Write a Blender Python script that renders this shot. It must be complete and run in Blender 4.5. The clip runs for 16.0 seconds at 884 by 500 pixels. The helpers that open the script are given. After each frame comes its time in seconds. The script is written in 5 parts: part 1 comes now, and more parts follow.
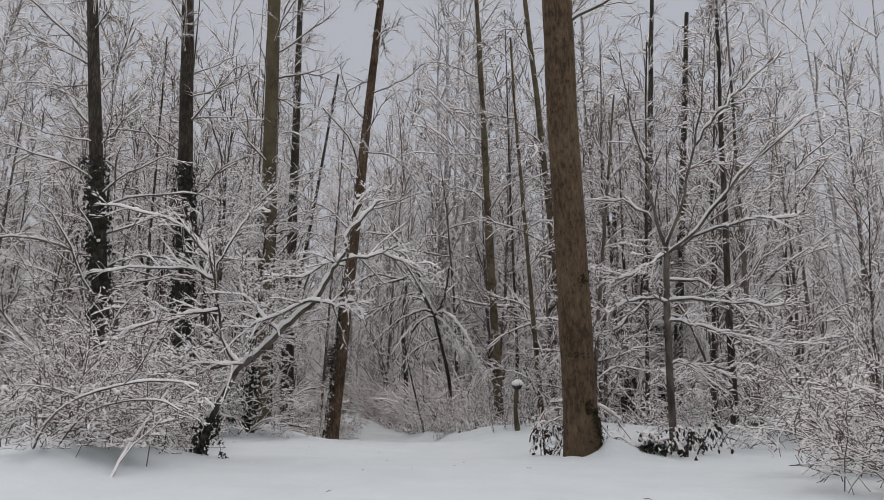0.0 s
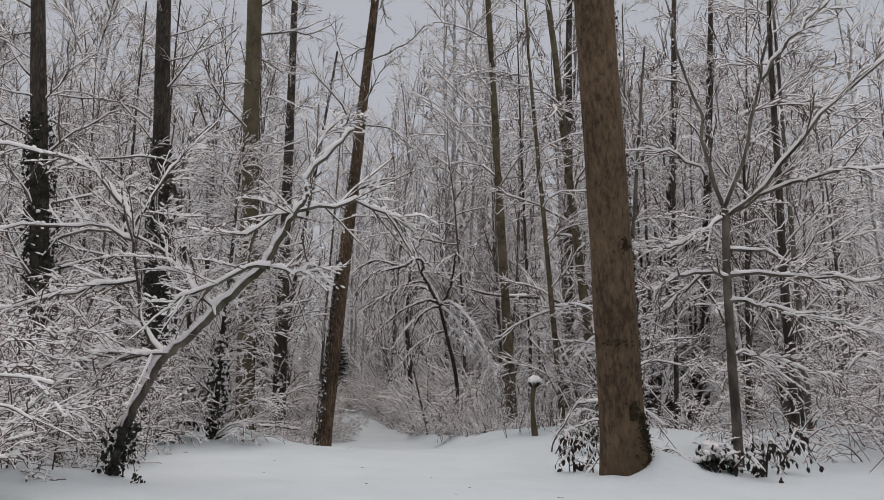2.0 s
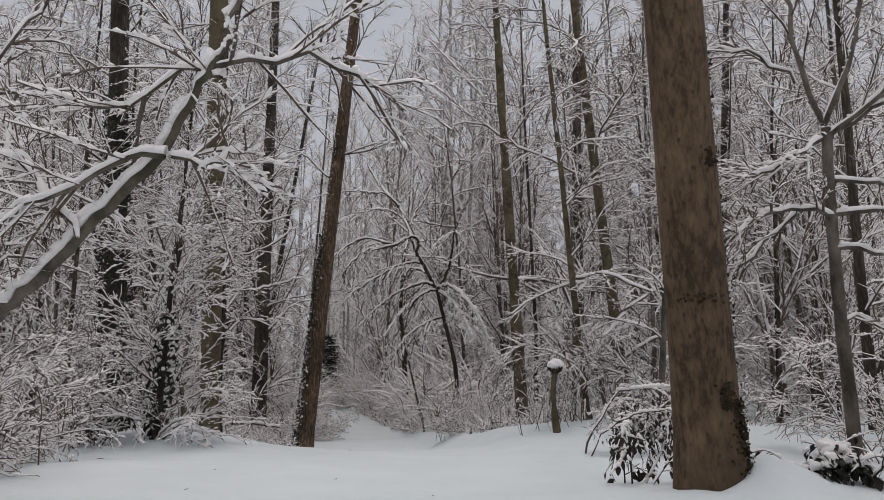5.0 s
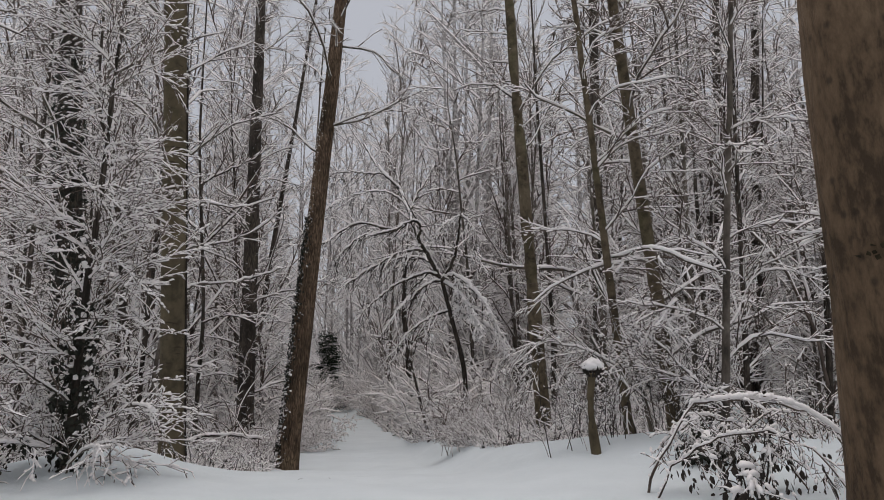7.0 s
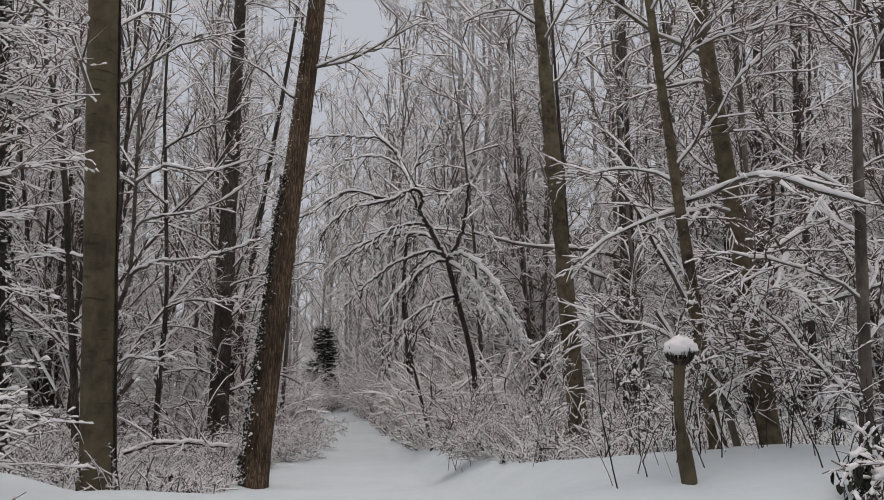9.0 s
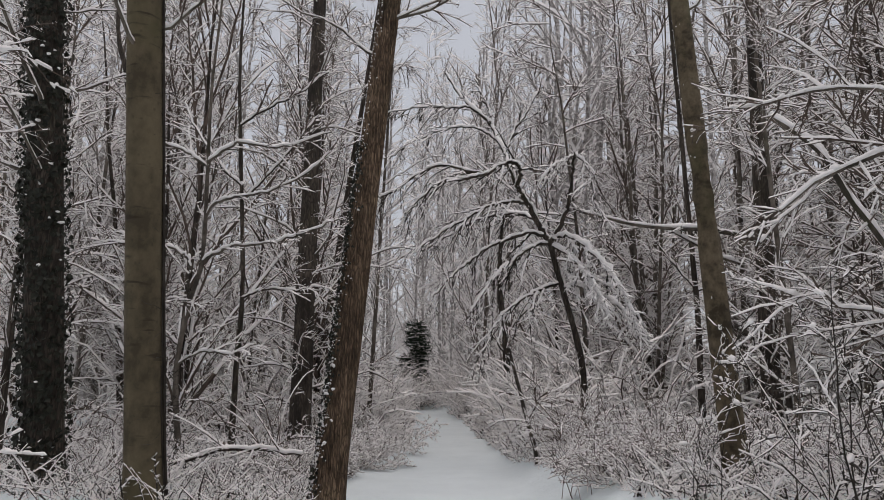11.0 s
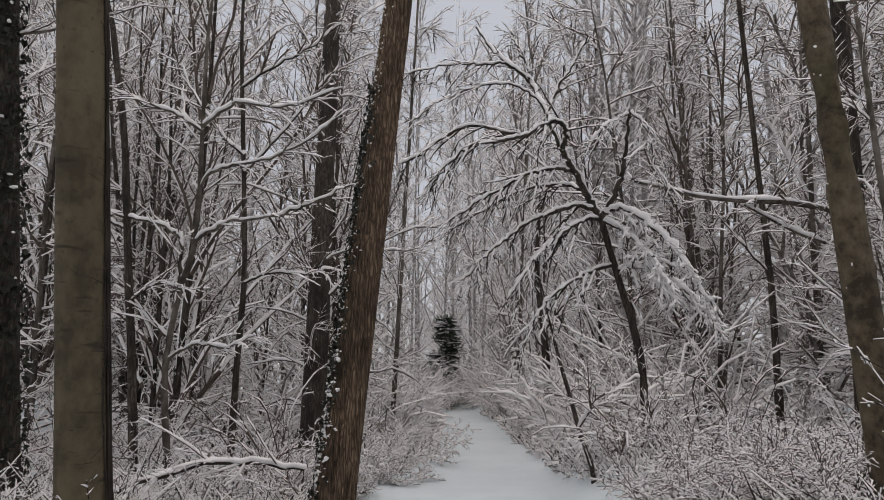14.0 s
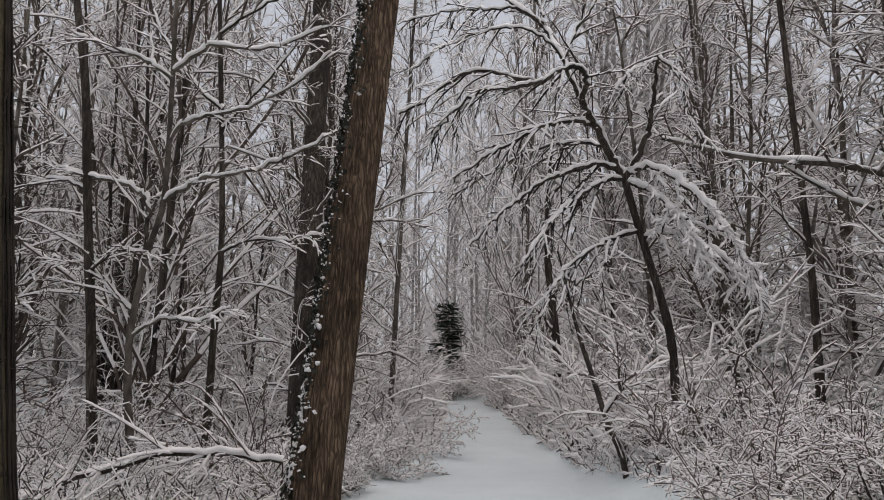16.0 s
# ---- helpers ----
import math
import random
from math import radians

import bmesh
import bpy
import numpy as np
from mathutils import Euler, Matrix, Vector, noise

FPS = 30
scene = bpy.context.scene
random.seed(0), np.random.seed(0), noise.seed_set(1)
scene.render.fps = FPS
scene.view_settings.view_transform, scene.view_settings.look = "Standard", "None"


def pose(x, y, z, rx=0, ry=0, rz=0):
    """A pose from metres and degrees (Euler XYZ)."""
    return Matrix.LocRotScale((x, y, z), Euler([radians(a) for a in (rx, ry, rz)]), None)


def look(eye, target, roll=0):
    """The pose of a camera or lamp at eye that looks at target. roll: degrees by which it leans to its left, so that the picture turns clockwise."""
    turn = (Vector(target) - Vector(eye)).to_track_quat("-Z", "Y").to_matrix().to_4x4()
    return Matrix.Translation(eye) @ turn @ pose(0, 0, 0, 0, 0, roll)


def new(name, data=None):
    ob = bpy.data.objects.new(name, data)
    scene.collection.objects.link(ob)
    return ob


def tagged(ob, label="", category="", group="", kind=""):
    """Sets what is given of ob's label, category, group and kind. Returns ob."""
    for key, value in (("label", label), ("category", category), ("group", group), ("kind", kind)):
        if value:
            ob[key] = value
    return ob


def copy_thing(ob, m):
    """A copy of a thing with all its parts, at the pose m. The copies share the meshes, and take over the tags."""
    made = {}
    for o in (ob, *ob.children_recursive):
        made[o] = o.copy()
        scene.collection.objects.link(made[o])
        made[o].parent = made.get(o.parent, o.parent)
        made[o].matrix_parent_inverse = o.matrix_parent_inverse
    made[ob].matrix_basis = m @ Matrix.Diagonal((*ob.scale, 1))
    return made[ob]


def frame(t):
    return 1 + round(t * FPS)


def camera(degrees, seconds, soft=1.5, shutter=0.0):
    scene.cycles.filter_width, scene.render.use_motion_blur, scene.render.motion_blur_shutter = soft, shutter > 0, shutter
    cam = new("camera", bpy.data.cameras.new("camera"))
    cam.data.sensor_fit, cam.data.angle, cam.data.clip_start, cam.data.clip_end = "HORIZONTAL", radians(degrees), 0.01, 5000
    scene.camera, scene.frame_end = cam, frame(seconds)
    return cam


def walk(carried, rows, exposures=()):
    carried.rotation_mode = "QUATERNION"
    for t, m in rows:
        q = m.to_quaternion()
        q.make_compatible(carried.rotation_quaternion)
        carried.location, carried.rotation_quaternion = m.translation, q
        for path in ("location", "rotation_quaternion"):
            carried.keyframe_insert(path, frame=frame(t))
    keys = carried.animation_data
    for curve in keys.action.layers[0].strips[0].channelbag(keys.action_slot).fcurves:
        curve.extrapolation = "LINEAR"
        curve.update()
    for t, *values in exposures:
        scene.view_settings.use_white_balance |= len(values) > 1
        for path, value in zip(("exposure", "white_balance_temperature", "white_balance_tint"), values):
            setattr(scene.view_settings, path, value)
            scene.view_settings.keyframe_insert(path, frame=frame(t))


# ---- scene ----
cam = camera(66.7, 16.0, soft=0.9)
ROWS = [
    (0.0, 0.34, -0.211, 0.702, 0.229, 3.687, 1.589, 0.5),
    (0.5, 0.328, 0.443, 0.78, 0.224, 4.343, 1.661, 0.4),
    (1.0, 0.356, 1.023, 0.798, 0.196, 4.92, 1.683, 0.56),
    (1.5, 0.377, 1.521, 0.775, 0.213, 5.42, 1.655, 0.51),
    (2.0, 0.385, 1.963, 0.757, 0.22, 5.864, 1.628, 0.52),
    (2.5, 0.384, 2.374, 0.719, 0.218, 6.275, 1.585, 0.58),
    (3.0, 0.381, 2.744, 0.65, 0.215, 6.647, 1.509, 0.57),
    (3.5, 0.371, 3.09, 0.599, 0.202, 6.993, 1.459, 0.56),
    (4.0, 0.321, 3.413, 0.612, 0.165, 7.317, 1.471, 0.59),
    (4.2, 0.29, 3.554, 0.618, 0.146, 7.458, 1.478, 0.6),
    (6.3, 0.198, 5.552, 0.72, 0.042, 9.46, 1.561, -0.47),
    (6.5, 0.201, 5.778, 0.732, 0.037, 9.685, 1.574, -0.49),
    (7.0, 0.196, 6.407, 0.81, 0.02, 10.314, 1.649, -0.42),
    (7.5, 0.161, 7.037, 0.871, -0.022, 10.943, 1.715, -0.34),
    (8.0, 0.106, 7.693, 0.867, -0.076, 11.598, 1.714, -0.3),
    (8.5, 0.059, 8.369, 0.79, -0.126, 12.276, 1.629, -0.38),
    (9.0, 0.031, 9.036, 0.791, -0.165, 12.942, 1.627, -0.36),
    (9.2, 0.019, 9.266, 0.814, -0.203, 13.170, 1.649, -0.30),
    (9.3, 0.012, 9.382, 0.825, -0.263, 13.280, 1.660, -0.16),
    (9.4, 0.006, 9.497, 0.837, -0.407, 13.383, 1.668, 0.17),
    (9.5, 0.0, 9.612, 0.848, -0.558, 13.485, 1.677, 0.53),
    (9.7, -0.04, 9.806, 0.856, -0.627, 13.674, 1.689, 0.62),
    (11.8, -0.311, 11.405, 0.951, -1.129, 15.239, 1.742, 0.56),
    (12.0, -0.333, 11.538, 0.955, -1.15, 15.372, 1.752, 0.48),
    (12.5, -0.401, 11.829, 0.992, -1.321, 15.639, 1.786, 0.78),
    (13.0, -0.474, 12.132, 1.022, -1.395, 15.943, 1.817, 0.79),
    (13.5, -0.557, 12.441, 1.018, -1.476, 16.251, 1.816, 0.82),
    (14.0, -0.633, 12.75, 0.94, -1.553, 16.561, 1.733, 0.76),
    (14.5, -0.682, 13.051, 0.85, -1.613, 16.86, 1.641, 0.77),
    (15.0, -0.79, 13.418, 0.774, -1.717, 17.23, 1.555, 0.75),
    (15.5, -0.888, 13.761, 0.732, -1.814, 17.576, 1.499, 0.73),
    (16.0, -0.986, 14.086, 0.773, -1.911, 17.903, 1.528, 0.75),
]
walk(cam, [(t, look((x, y, z), (a, b, c), roll)) for t, x, y, z, a, b, c, roll in ROWS], exposures=[(0.0, -0.10), (4.0, -0.08), (8.0, 0.0), (12.0, 0.12), (16.0, 0.14)])

# ---- world and light: a dull overcast winter day ----
world = bpy.data.worlds.new("overcast_sky")
scene.world = world
world.use_nodes = True
wn, wl = world.node_tree.nodes, world.node_tree.links
wn.clear()
sky = wn.new("ShaderNodeTexSky")
sky.sky_type, sky.sun_disc = "NISHITA", False
sky.sun_elevation, sky.sun_rotation = radians(84), radians(22)
sky.air_density, sky.dust_density, sky.ozone_density = 1.0, 4.0, 1.0
sky_bg = wn.new("ShaderNodeBackground")
sky_bg.inputs["Strength"].default_value = 0.022
cloud_bg = wn.new("ShaderNodeBackground")
cloud_bg.inputs["Color"].default_value = (0.94, 0.945, 1.0, 1)
cloud_bg.inputs["Strength"].default_value = 0.45
both = wn.new("ShaderNodeAddShader")
world_out = wn.new("ShaderNodeOutputWorld")
wl.new(sky.outputs[0], sky_bg.inputs["Color"])
wl.new(sky_bg.outputs[0], both.inputs[0])
wl.new(cloud_bg.outputs[0], both.inputs[1])
wl.new(both.outputs[0], world_out.inputs["Surface"])
sun = new("sun", bpy.data.lights.new("sun", "SUN"))
sun.data.energy, sun.data.angle, sun.data.color = 1.2, radians(80), (1.0, 0.905, 0.855)
sun.matrix_world = look((0.8, 2.0, 40), (0, 0, 20))


# ---- materials ----
def material(name):
    m = bpy.data.materials.new(name)
    m.use_nodes = True
    return m, m.node_tree.nodes, m.node_tree.links, m.node_tree.nodes["Principled BSDF"]


def noise_node(n, l, scale, detail=3.0, stretch=None, rough=0.6):
    co = n.new("ShaderNodeTexCoord")
    t = n.new("ShaderNodeTexNoise")
    t.inputs["Scale"].default_value, t.inputs["Detail"].default_value, t.inputs["Roughness"].default_value = scale, detail, rough
    if stretch:
        mp = n.new("ShaderNodeMapping")
        mp.inputs["Scale"].default_value = stretch
        l.new(co.outputs["Object"], mp.inputs["Vector"])
        l.new(mp.outputs[0], t.inputs["Vector"])
    else:
        l.new(co.outputs["Object"], t.inputs["Vector"])
    return t


def ramp(n, l, src, stops):
    r = n.new("ShaderNodeValToRGB")
    el = r.color_ramp.elements
    while len(el) < len(stops):
        el.new(0.5)
    for e, (p, c) in zip(el, stops):
        e.position, e.color = p, (*c, 1)
    l.new(src, r.inputs["Fac"])
    return r


def bump(n, l, src, b, strength, distance):
    k = n.new("ShaderNodeBump")
    k.inputs["Strength"].default_value, k.inputs["Distance"].default_value = strength, distance
    l.new(src, k.inputs["Height"])
    l.new(k.outputs[0], b.inputs["Normal"])
    return k


def snow_material(name, fine, low=(0.88, 0.846, 0.833), high=(0.94, 0.906, 0.892)):
    m, n, l, b = material(name)
    t = noise_node(n, l, 1.3, 4)
    r = ramp(n, l, t.outputs["Fac"], [(0.3, low), (0.7, high)])
    l.new(r.outputs[0], b.inputs["Base Color"])
    b.inputs["Roughness"].default_value = 0.75
    b.inputs["Specular IOR Level"].default_value = 0.2
    if fine:
        t2 = noise_node(n, l, 9.0, 6)
        bump(n, l, t2.outputs["Fac"], b, 0.35, 0.05)
    return m


def bark_material(name, dark, mid, light, stretch, moss=0.0, strength=0.6, scale=4.0, depth=0.02, pits=0.0, blotch=0.55, furrows=0.0, marks=0.0, growth=(0.085, 0.09, 0.035)):
    m, n, l, b = material(name)
    big = noise_node(n, l, 1.7, 3, (1, 1, 0.5))
    fine = noise_node(n, l, scale, 5, stretch, 0.65)
    mx = n.new("ShaderNodeMath")
    mx.operation = "MULTIPLY_ADD"
    mx.inputs[1].default_value, mx.inputs[2].default_value = blotch, 0.0
    l.new(big.outputs["Fac"], mx.inputs[0])
    ad = n.new("ShaderNodeMath")
    ad.operation = "MULTIPLY_ADD"
    ad.inputs[1].default_value = 1.05 - blotch
    l.new(fine.outputs["Fac"], ad.inputs[0])
    l.new(mx.outputs[0], ad.inputs[2])
    r = ramp(n, l, ad.outputs[0], [(0.43, dark), (0.525, mid), (0.63, light)])
    out = r.outputs[0]
    if moss:
        mo = noise_node(n, l, 1.1, 5, (1, 1, 0.6))
        mask = ramp(n, l, mo.outputs["Fac"], [(0.52, (0, 0, 0)), (0.68, (moss, moss, moss))])
        mix = n.new("ShaderNodeMixRGB")
        mix.inputs["Color2"].default_value = (*growth, 1)
        l.new(mask.outputs[0], mix.inputs["Fac"])
        l.new(out, mix.inputs["Color1"])
        out = mix.outputs[0]
    if pits:
        co = n.new("ShaderNodeTexCoord")
        mp = n.new("ShaderNodeMapping")
        mp.inputs["Scale"].default_value = (1, 1, 0.8)
        vo = n.new("ShaderNodeTexVoronoi")
        vo.inputs["Scale"].default_value = 10.0
        l.new(co.outputs["Object"], mp.inputs["Vector"])
        l.new(mp.outputs[0], vo.inputs["Vector"])
        spot = ramp(n, l, vo.outputs["Distance"], [(0.07, (pits, pits, pits)), (0.20, (0, 0, 0))])
        mix = n.new("ShaderNodeMixRGB")
        mix.inputs["Color2"].default_value = (0.02, 0.016, 0.012, 1)
        l.new(spot.outputs[0], mix.inputs["Fac"])
        l.new(out, mix.inputs["Color1"])
        out = mix.outputs[0]
    if marks:
        # short level scars
        t = noise_node(n, l, 5.0, 2, (0.5, 0.5, 3.2), 0.5)
        scar = ramp(n, l, t.outputs["Fac"], [(0.62, (0, 0, 0)), (0.72, (marks, marks, marks))])
        mix = n.new("ShaderNodeMixRGB")
        mix.inputs["Color2"].default_value = (0.035, 0.027, 0.018, 1)
        l.new(scar.outputs[0], mix.inputs["Fac"])
        l.new(out, mix.inputs["Color1"])
        out = mix.outputs[0]
    relief = fine.outputs["Fac"]
    if furrows:
        # a net of long upright cracks between plates of bark
        co = n.new("ShaderNodeTexCoord")
        bend = noise_node(n, l, 3.0, 2)
        add = n.new("ShaderNodeMixRGB")
        add.blend_type = "ADD"
        add.inputs["Fac"].default_value = 0.06
        l.new(co.outputs["Object"], add.inputs["Color1"])
        l.new(bend.outputs["Color"], add.inputs["Color2"])
        mp = n.new("ShaderNodeMapping")
        mp.inputs["Scale"].default_value = (1, 1, 0.11)
        vo = n.new("ShaderNodeTexVoronoi")
        vo.feature = "DISTANCE_TO_EDGE"
        vo.inputs["Scale"].default_value = furrows
        l.new(add.outputs[0], mp.inputs["Vector"])
        l.new(mp.outputs[0], vo.inputs["Vector"])
        crack = ramp(n, l, vo.outputs["Distance"], [(0.02, (0.8, 0.8, 0.8)), (0.15, (0, 0, 0))])
        mix = n.new("ShaderNodeMixRGB")
        mix.inputs["Color2"].default_value = (*dark, 1)
        l.new(crack.outputs[0], mix.inputs["Fac"])
        l.new(out, mix.inputs["Color1"])
        out = mix.outputs[0]
        relief = vo.outputs["Distance"]
    l.new(out, b.inputs["Base Color"])
    b.inputs["Roughness"].default_value = 0.9
    b.inputs["Specular IOR Level"].default_value = 0.2
    bump(n, l, relief, b, strength, depth)
    return m


def plain_material(name, c1, c2, scale, rough=0.8):
    m, n, l, b = material(name)
    t = noise_node(n, l, scale, 3)
    r = ramp(n, l, t.outputs["Fac"], [(0.35, c1), (0.65, c2)])
    l.new(r.outputs[0], b.inputs["Base Color"])
    b.inputs["Roughness"].default_value = rough
    b.inputs["Specular IOR Level"].default_value = 0.25
    return m


SNOW = snow_material("snow", False)
# cooler, darker copy of the snow: the floor's bluish shade is in its colour
SHADED_GROUND_SNOW = snow_material("shaded_ground_snow", True, (0.655, 0.71, 0.728), (0.715, 0.77, 0.788))
BARK_PITTED = bark_material("pitted_brown_bark", (0.055, 0.037, 0.023), (0.115, 0.077, 0.047), (0.165, 0.112, 0.07), (1, 1, 0.35), 0.8, 0.9, 22.0, 0.025, 0.6, 0.45, growth=(0.05, 0.036, 0.02))
BARK_SMOOTH = bark_material("smooth_brown_bark", (0.064, 0.051, 0.032), (0.107, 0.086, 0.054), (0.143, 0.115, 0.072), (1, 1, 0.8), 0.75, 0.4, 9.0, 0.010, 0.3, 0.7, marks=0.75, growth=(0.084, 0.076, 0.038))
BARK_PALE = bark_material("pale_brown_bark", (0.046, 0.036, 0.023), (0.102, 0.08, 0.052), (0.155, 0.124, 0.082), (1, 1, 0.9), 0.6, 0.5, 9.0, 0.012, 0.35, 0.45)
BARK_ROUGH = bark_material("furrowed_bark", (0.048, 0.033, 0.022), (0.165, 0.11, 0.072), (0.285, 0.198, 0.132), (1, 1, 0.15), 0.3, 1.0, 30.0, 0.08, furrows=30.0)
BARK_DARK = bark_material("dark_bark", (0.026, 0.022, 0.018), (0.066, 0.053, 0.043), (0.12, 0.098, 0.08), (1, 1, 0.3), 0.2, 0.8, 14.0, 0.04, furrows=20.0)
BARK_GREY = bark_material("grey_bark", (0.05, 0.043, 0.036), (0.115, 0.097, 0.08), (0.19, 0.163, 0.138), (1, 1, 0.5), 0.25, 0.6, 9.0, 0.015)
TWIG = plain_material("twig_bark", (0.06, 0.045, 0.037), (0.14, 0.106, 0.086), 3.0)
# snow-flecked bark, paled further: distance haze and brightness are put into its colour
HAZED_SNOWY_BARK = plain_material("hazed_snowy_bark", (0.17, 0.15, 0.138), (0.66, 0.635, 0.62), 7.0)
# snow-dusted twigs, with a weaker share of distance haze painted into the colour
HAZED_SNOWY_TWIG = plain_material("hazed_snowy_twig_bark", (0.09, 0.072, 0.06), (0.36, 0.32, 0.288), 9.0)
BLACK_TWIG = plain_material("black_twig_bark", (0.018, 0.015, 0.012), (0.05, 0.04, 0.032), 3.0)
IVY = plain_material("ivy_leaf", (0.011, 0.012, 0.008), (0.03, 0.031, 0.02), 9.0, 0.5)
DARK_LEAF = plain_material("dark_bramble_leaf", (0.016, 0.013, 0.010), (0.05, 0.036, 0.026), 9.0, 0.55)
MOSS = plain_material("dark_moss", (0.018, 0.014, 0.007), (0.055, 0.042, 0.02), 14.0, 0.9)
NEEDLE = plain_material("spruce_needles", (0.012, 0.02, 0.012), (0.03, 0.045, 0.025), 6.0)
CUT = plain_material("cut_wood", (0.16, 0.11, 0.06), (0.30, 0.22, 0.13), 6.0)


# ---- mesh helpers ----
def mesh_object(name, verts, faces, mats, mat_index=None, parent=None, label="", smooth=True):
    """One mesh from vertices and faces; a face whose last index is -1 is a triangle."""
    me = bpy.data.meshes.new(name)
    faces = np.asarray(faces, dtype=np.int32)
    size = np.where(faces[:, 3] < 0, 3, 4)
    start = np.concatenate([[0], np.cumsum(size)[:-1]])
    flat = faces.ravel()
    flat = flat[flat >= 0]
    me.vertices.add(len(verts))
    me.vertices.foreach_set("co", np.asarray(verts, dtype=np.float32).ravel())
    me.loops.add(len(flat))
    me.loops.foreach_set("vertex_index", flat)
    me.polygons.add(len(faces))
    me.polygons.foreach_set("loop_start", start.astype(np.int32))
    if mat_index is not None:
        me.polygons.foreach_set("material_index", np.asarray(mat_index, dtype=np.int32))
    me.polygons.foreach_set("use_smooth", np.full(len(faces), smooth, dtype=bool))
    for m in mats:
        me.materials.append(m)
    me.update(calc_edges=True)
    me.validate()
    ob = new(name, me)
    if parent is not None:
        ob.parent = parent
    if label:
        tagged(ob, label)
    return ob


def thing(name, m, label, category, group=""):
    ob = new(name)
    ob.matrix_world = m
    return tagged(ob, label, category, group)


class Heap:
    """Gathers pieces of one mesh."""

    def __init__(self):
        self.v, self.q, self.m, self.n = [], [], [], 0

    def add(self, v, q, m=0):
        self.v.append(v)
        self.q.append(np.where(q < 0, -1, q + self.n))
        self.m.append(np.full(len(q), m) if np.isscalar(m) else m)
        self.n += len(v)

    def make(self, name, mats, parent=None, label="", smooth=True):
        return mesh_object(name, np.concatenate(self.v), np.concatenate(self.q), mats, np.concatenate(self.m), parent, label, smooth)


def unit(a):
    return a / np.maximum(np.linalg.norm(a, axis=-1, keepdims=True), 1e-9)


def frames_of(p):
    """Tangent, level side and upper normal along polylines (P, N, 3)."""
    t = np.gradient(p, axis=1)
    t = unit(t)
    side = np.stack([t[..., 1], -t[..., 0], np.zeros_like(t[..., 0])], -1)
    flat = np.linalg.norm(side, axis=-1, keepdims=True)
    side = np.where(flat > 0.05, side / np.maximum(flat, 1e-6), np.array([1.0, 0, 0]))
    up = unit(np.cross(side, t))
    return t, side, up, flat[..., 0]


def rings(p, cross):
    """Quads of tubes whose rings cross are (P, N, K, 3)."""
    P, N, K, _ = cross.shape
    a = np.arange(P * N * K).reshape(P, N, K)
    b = np.roll(a, -1, axis=2)
    q = np.stack([a[:, :-1], b[:, :-1], b[:, 1:], a[:, 1:]], -1)
    return cross.reshape(-1, 3), q


def tubes(p, r, sides, squeeze=None):
    t, s, u, _ = frames_of(p)
    ang = np.arange(sides) * 2 * np.pi / sides + 0.4
    c = p[:, :, None] + r[:, :, None, None] * (np.cos(ang)[None, None, :, None] * s[:, :, None] + np.sin(ang)[None, None, :, None] * u[:, :, None])
    if squeeze is not None:
        c = c + squeeze[..., None] * unit(c - p[:, :, None])
    v, q = rings(p, c)
    return v, q.reshape(-1, 4)


def snowy(p, r, load, rng, bare=0.12, blunt=False):
    """Twigs that carry a ridge of snow: dark bark below, snow on the upper faces; some stay bare."""
    t, s, u, flat = frames_of(p)
    f = np.clip((flat - 0.2) / 0.4, 0, 1) * rng.uniform(0.45, 1.3, flat.shape)
    f *= np.where(rng.uniform(size=(len(p), 1)) < bare, 0.12, 1.0)
    if p.shape[1] > 2:
        f *= np.where(rng.uniform(size=flat.shape) < (0.22 if load < 0.03 else 0.08), 0.15, 1.0)
    f[:, -1] *= 0.6
    w = r + load * 0.40 * f
    h = r * 1.0 + load * f
    if p.shape[1] == 2 and blunt:
        c = np.stack([p - s * w[..., None] - u * (0.4 * r)[..., None], p + s * w[..., None] - u * (0.4 * r)[..., None], p + u * h[..., None]], 2)
        v, q = rings(p, c)
        m = np.zeros(q.shape[:3], dtype=int)
        m[:, :, 1:] = (f[:, :-1, None] > 0.2).astype(int)
        return v, q.reshape(-1, 4), m.ravel()
    if p.shape[1] == 2:
        # short twigs run out to a point
        w, h = 0.7 * w[:, 0, None], 0.85 * h[:, 0, None]
        a, e = p[:, 0], p[:, 1]
        v = np.stack([a - s[:, 0] * w - u[:, 0] * 0.3 * r[:, :1], a + s[:, 0] * w - u[:, 0] * 0.3 * r[:, :1], a + u[:, 0] * h, e], 1)
        k = np.arange(len(v))[:, None] * 4
        q = np.stack([k + np.array([[0, 1, 3, 0]]), k + np.array([[1, 2, 3, 0]]), k + np.array([[2, 0, 3, 0]])], 1)
        q[..., 3] = -1
        m = np.zeros(q.shape[:2], dtype=int)
        m[:, 1:] = (f[:, :1] > 0.2).astype(int)
        return v.reshape(-1, 3), q.reshape(-1, 4), m.ravel()
    low = u * (0.15 * r)[..., None]
    c = np.stack([p - u * (1.1 * r)[..., None], p + s * w[..., None] + low, p + u * h[..., None], p - s * w[..., None] + low], 2)
    v, q = rings(p, c)
    m = np.zeros(q.shape[:3], dtype=int)
    m[:, :, 1:3] = (f[:, :-1, None] > 0.2).astype(int)
    return v, q.reshape(-1, 4), m.ravel()


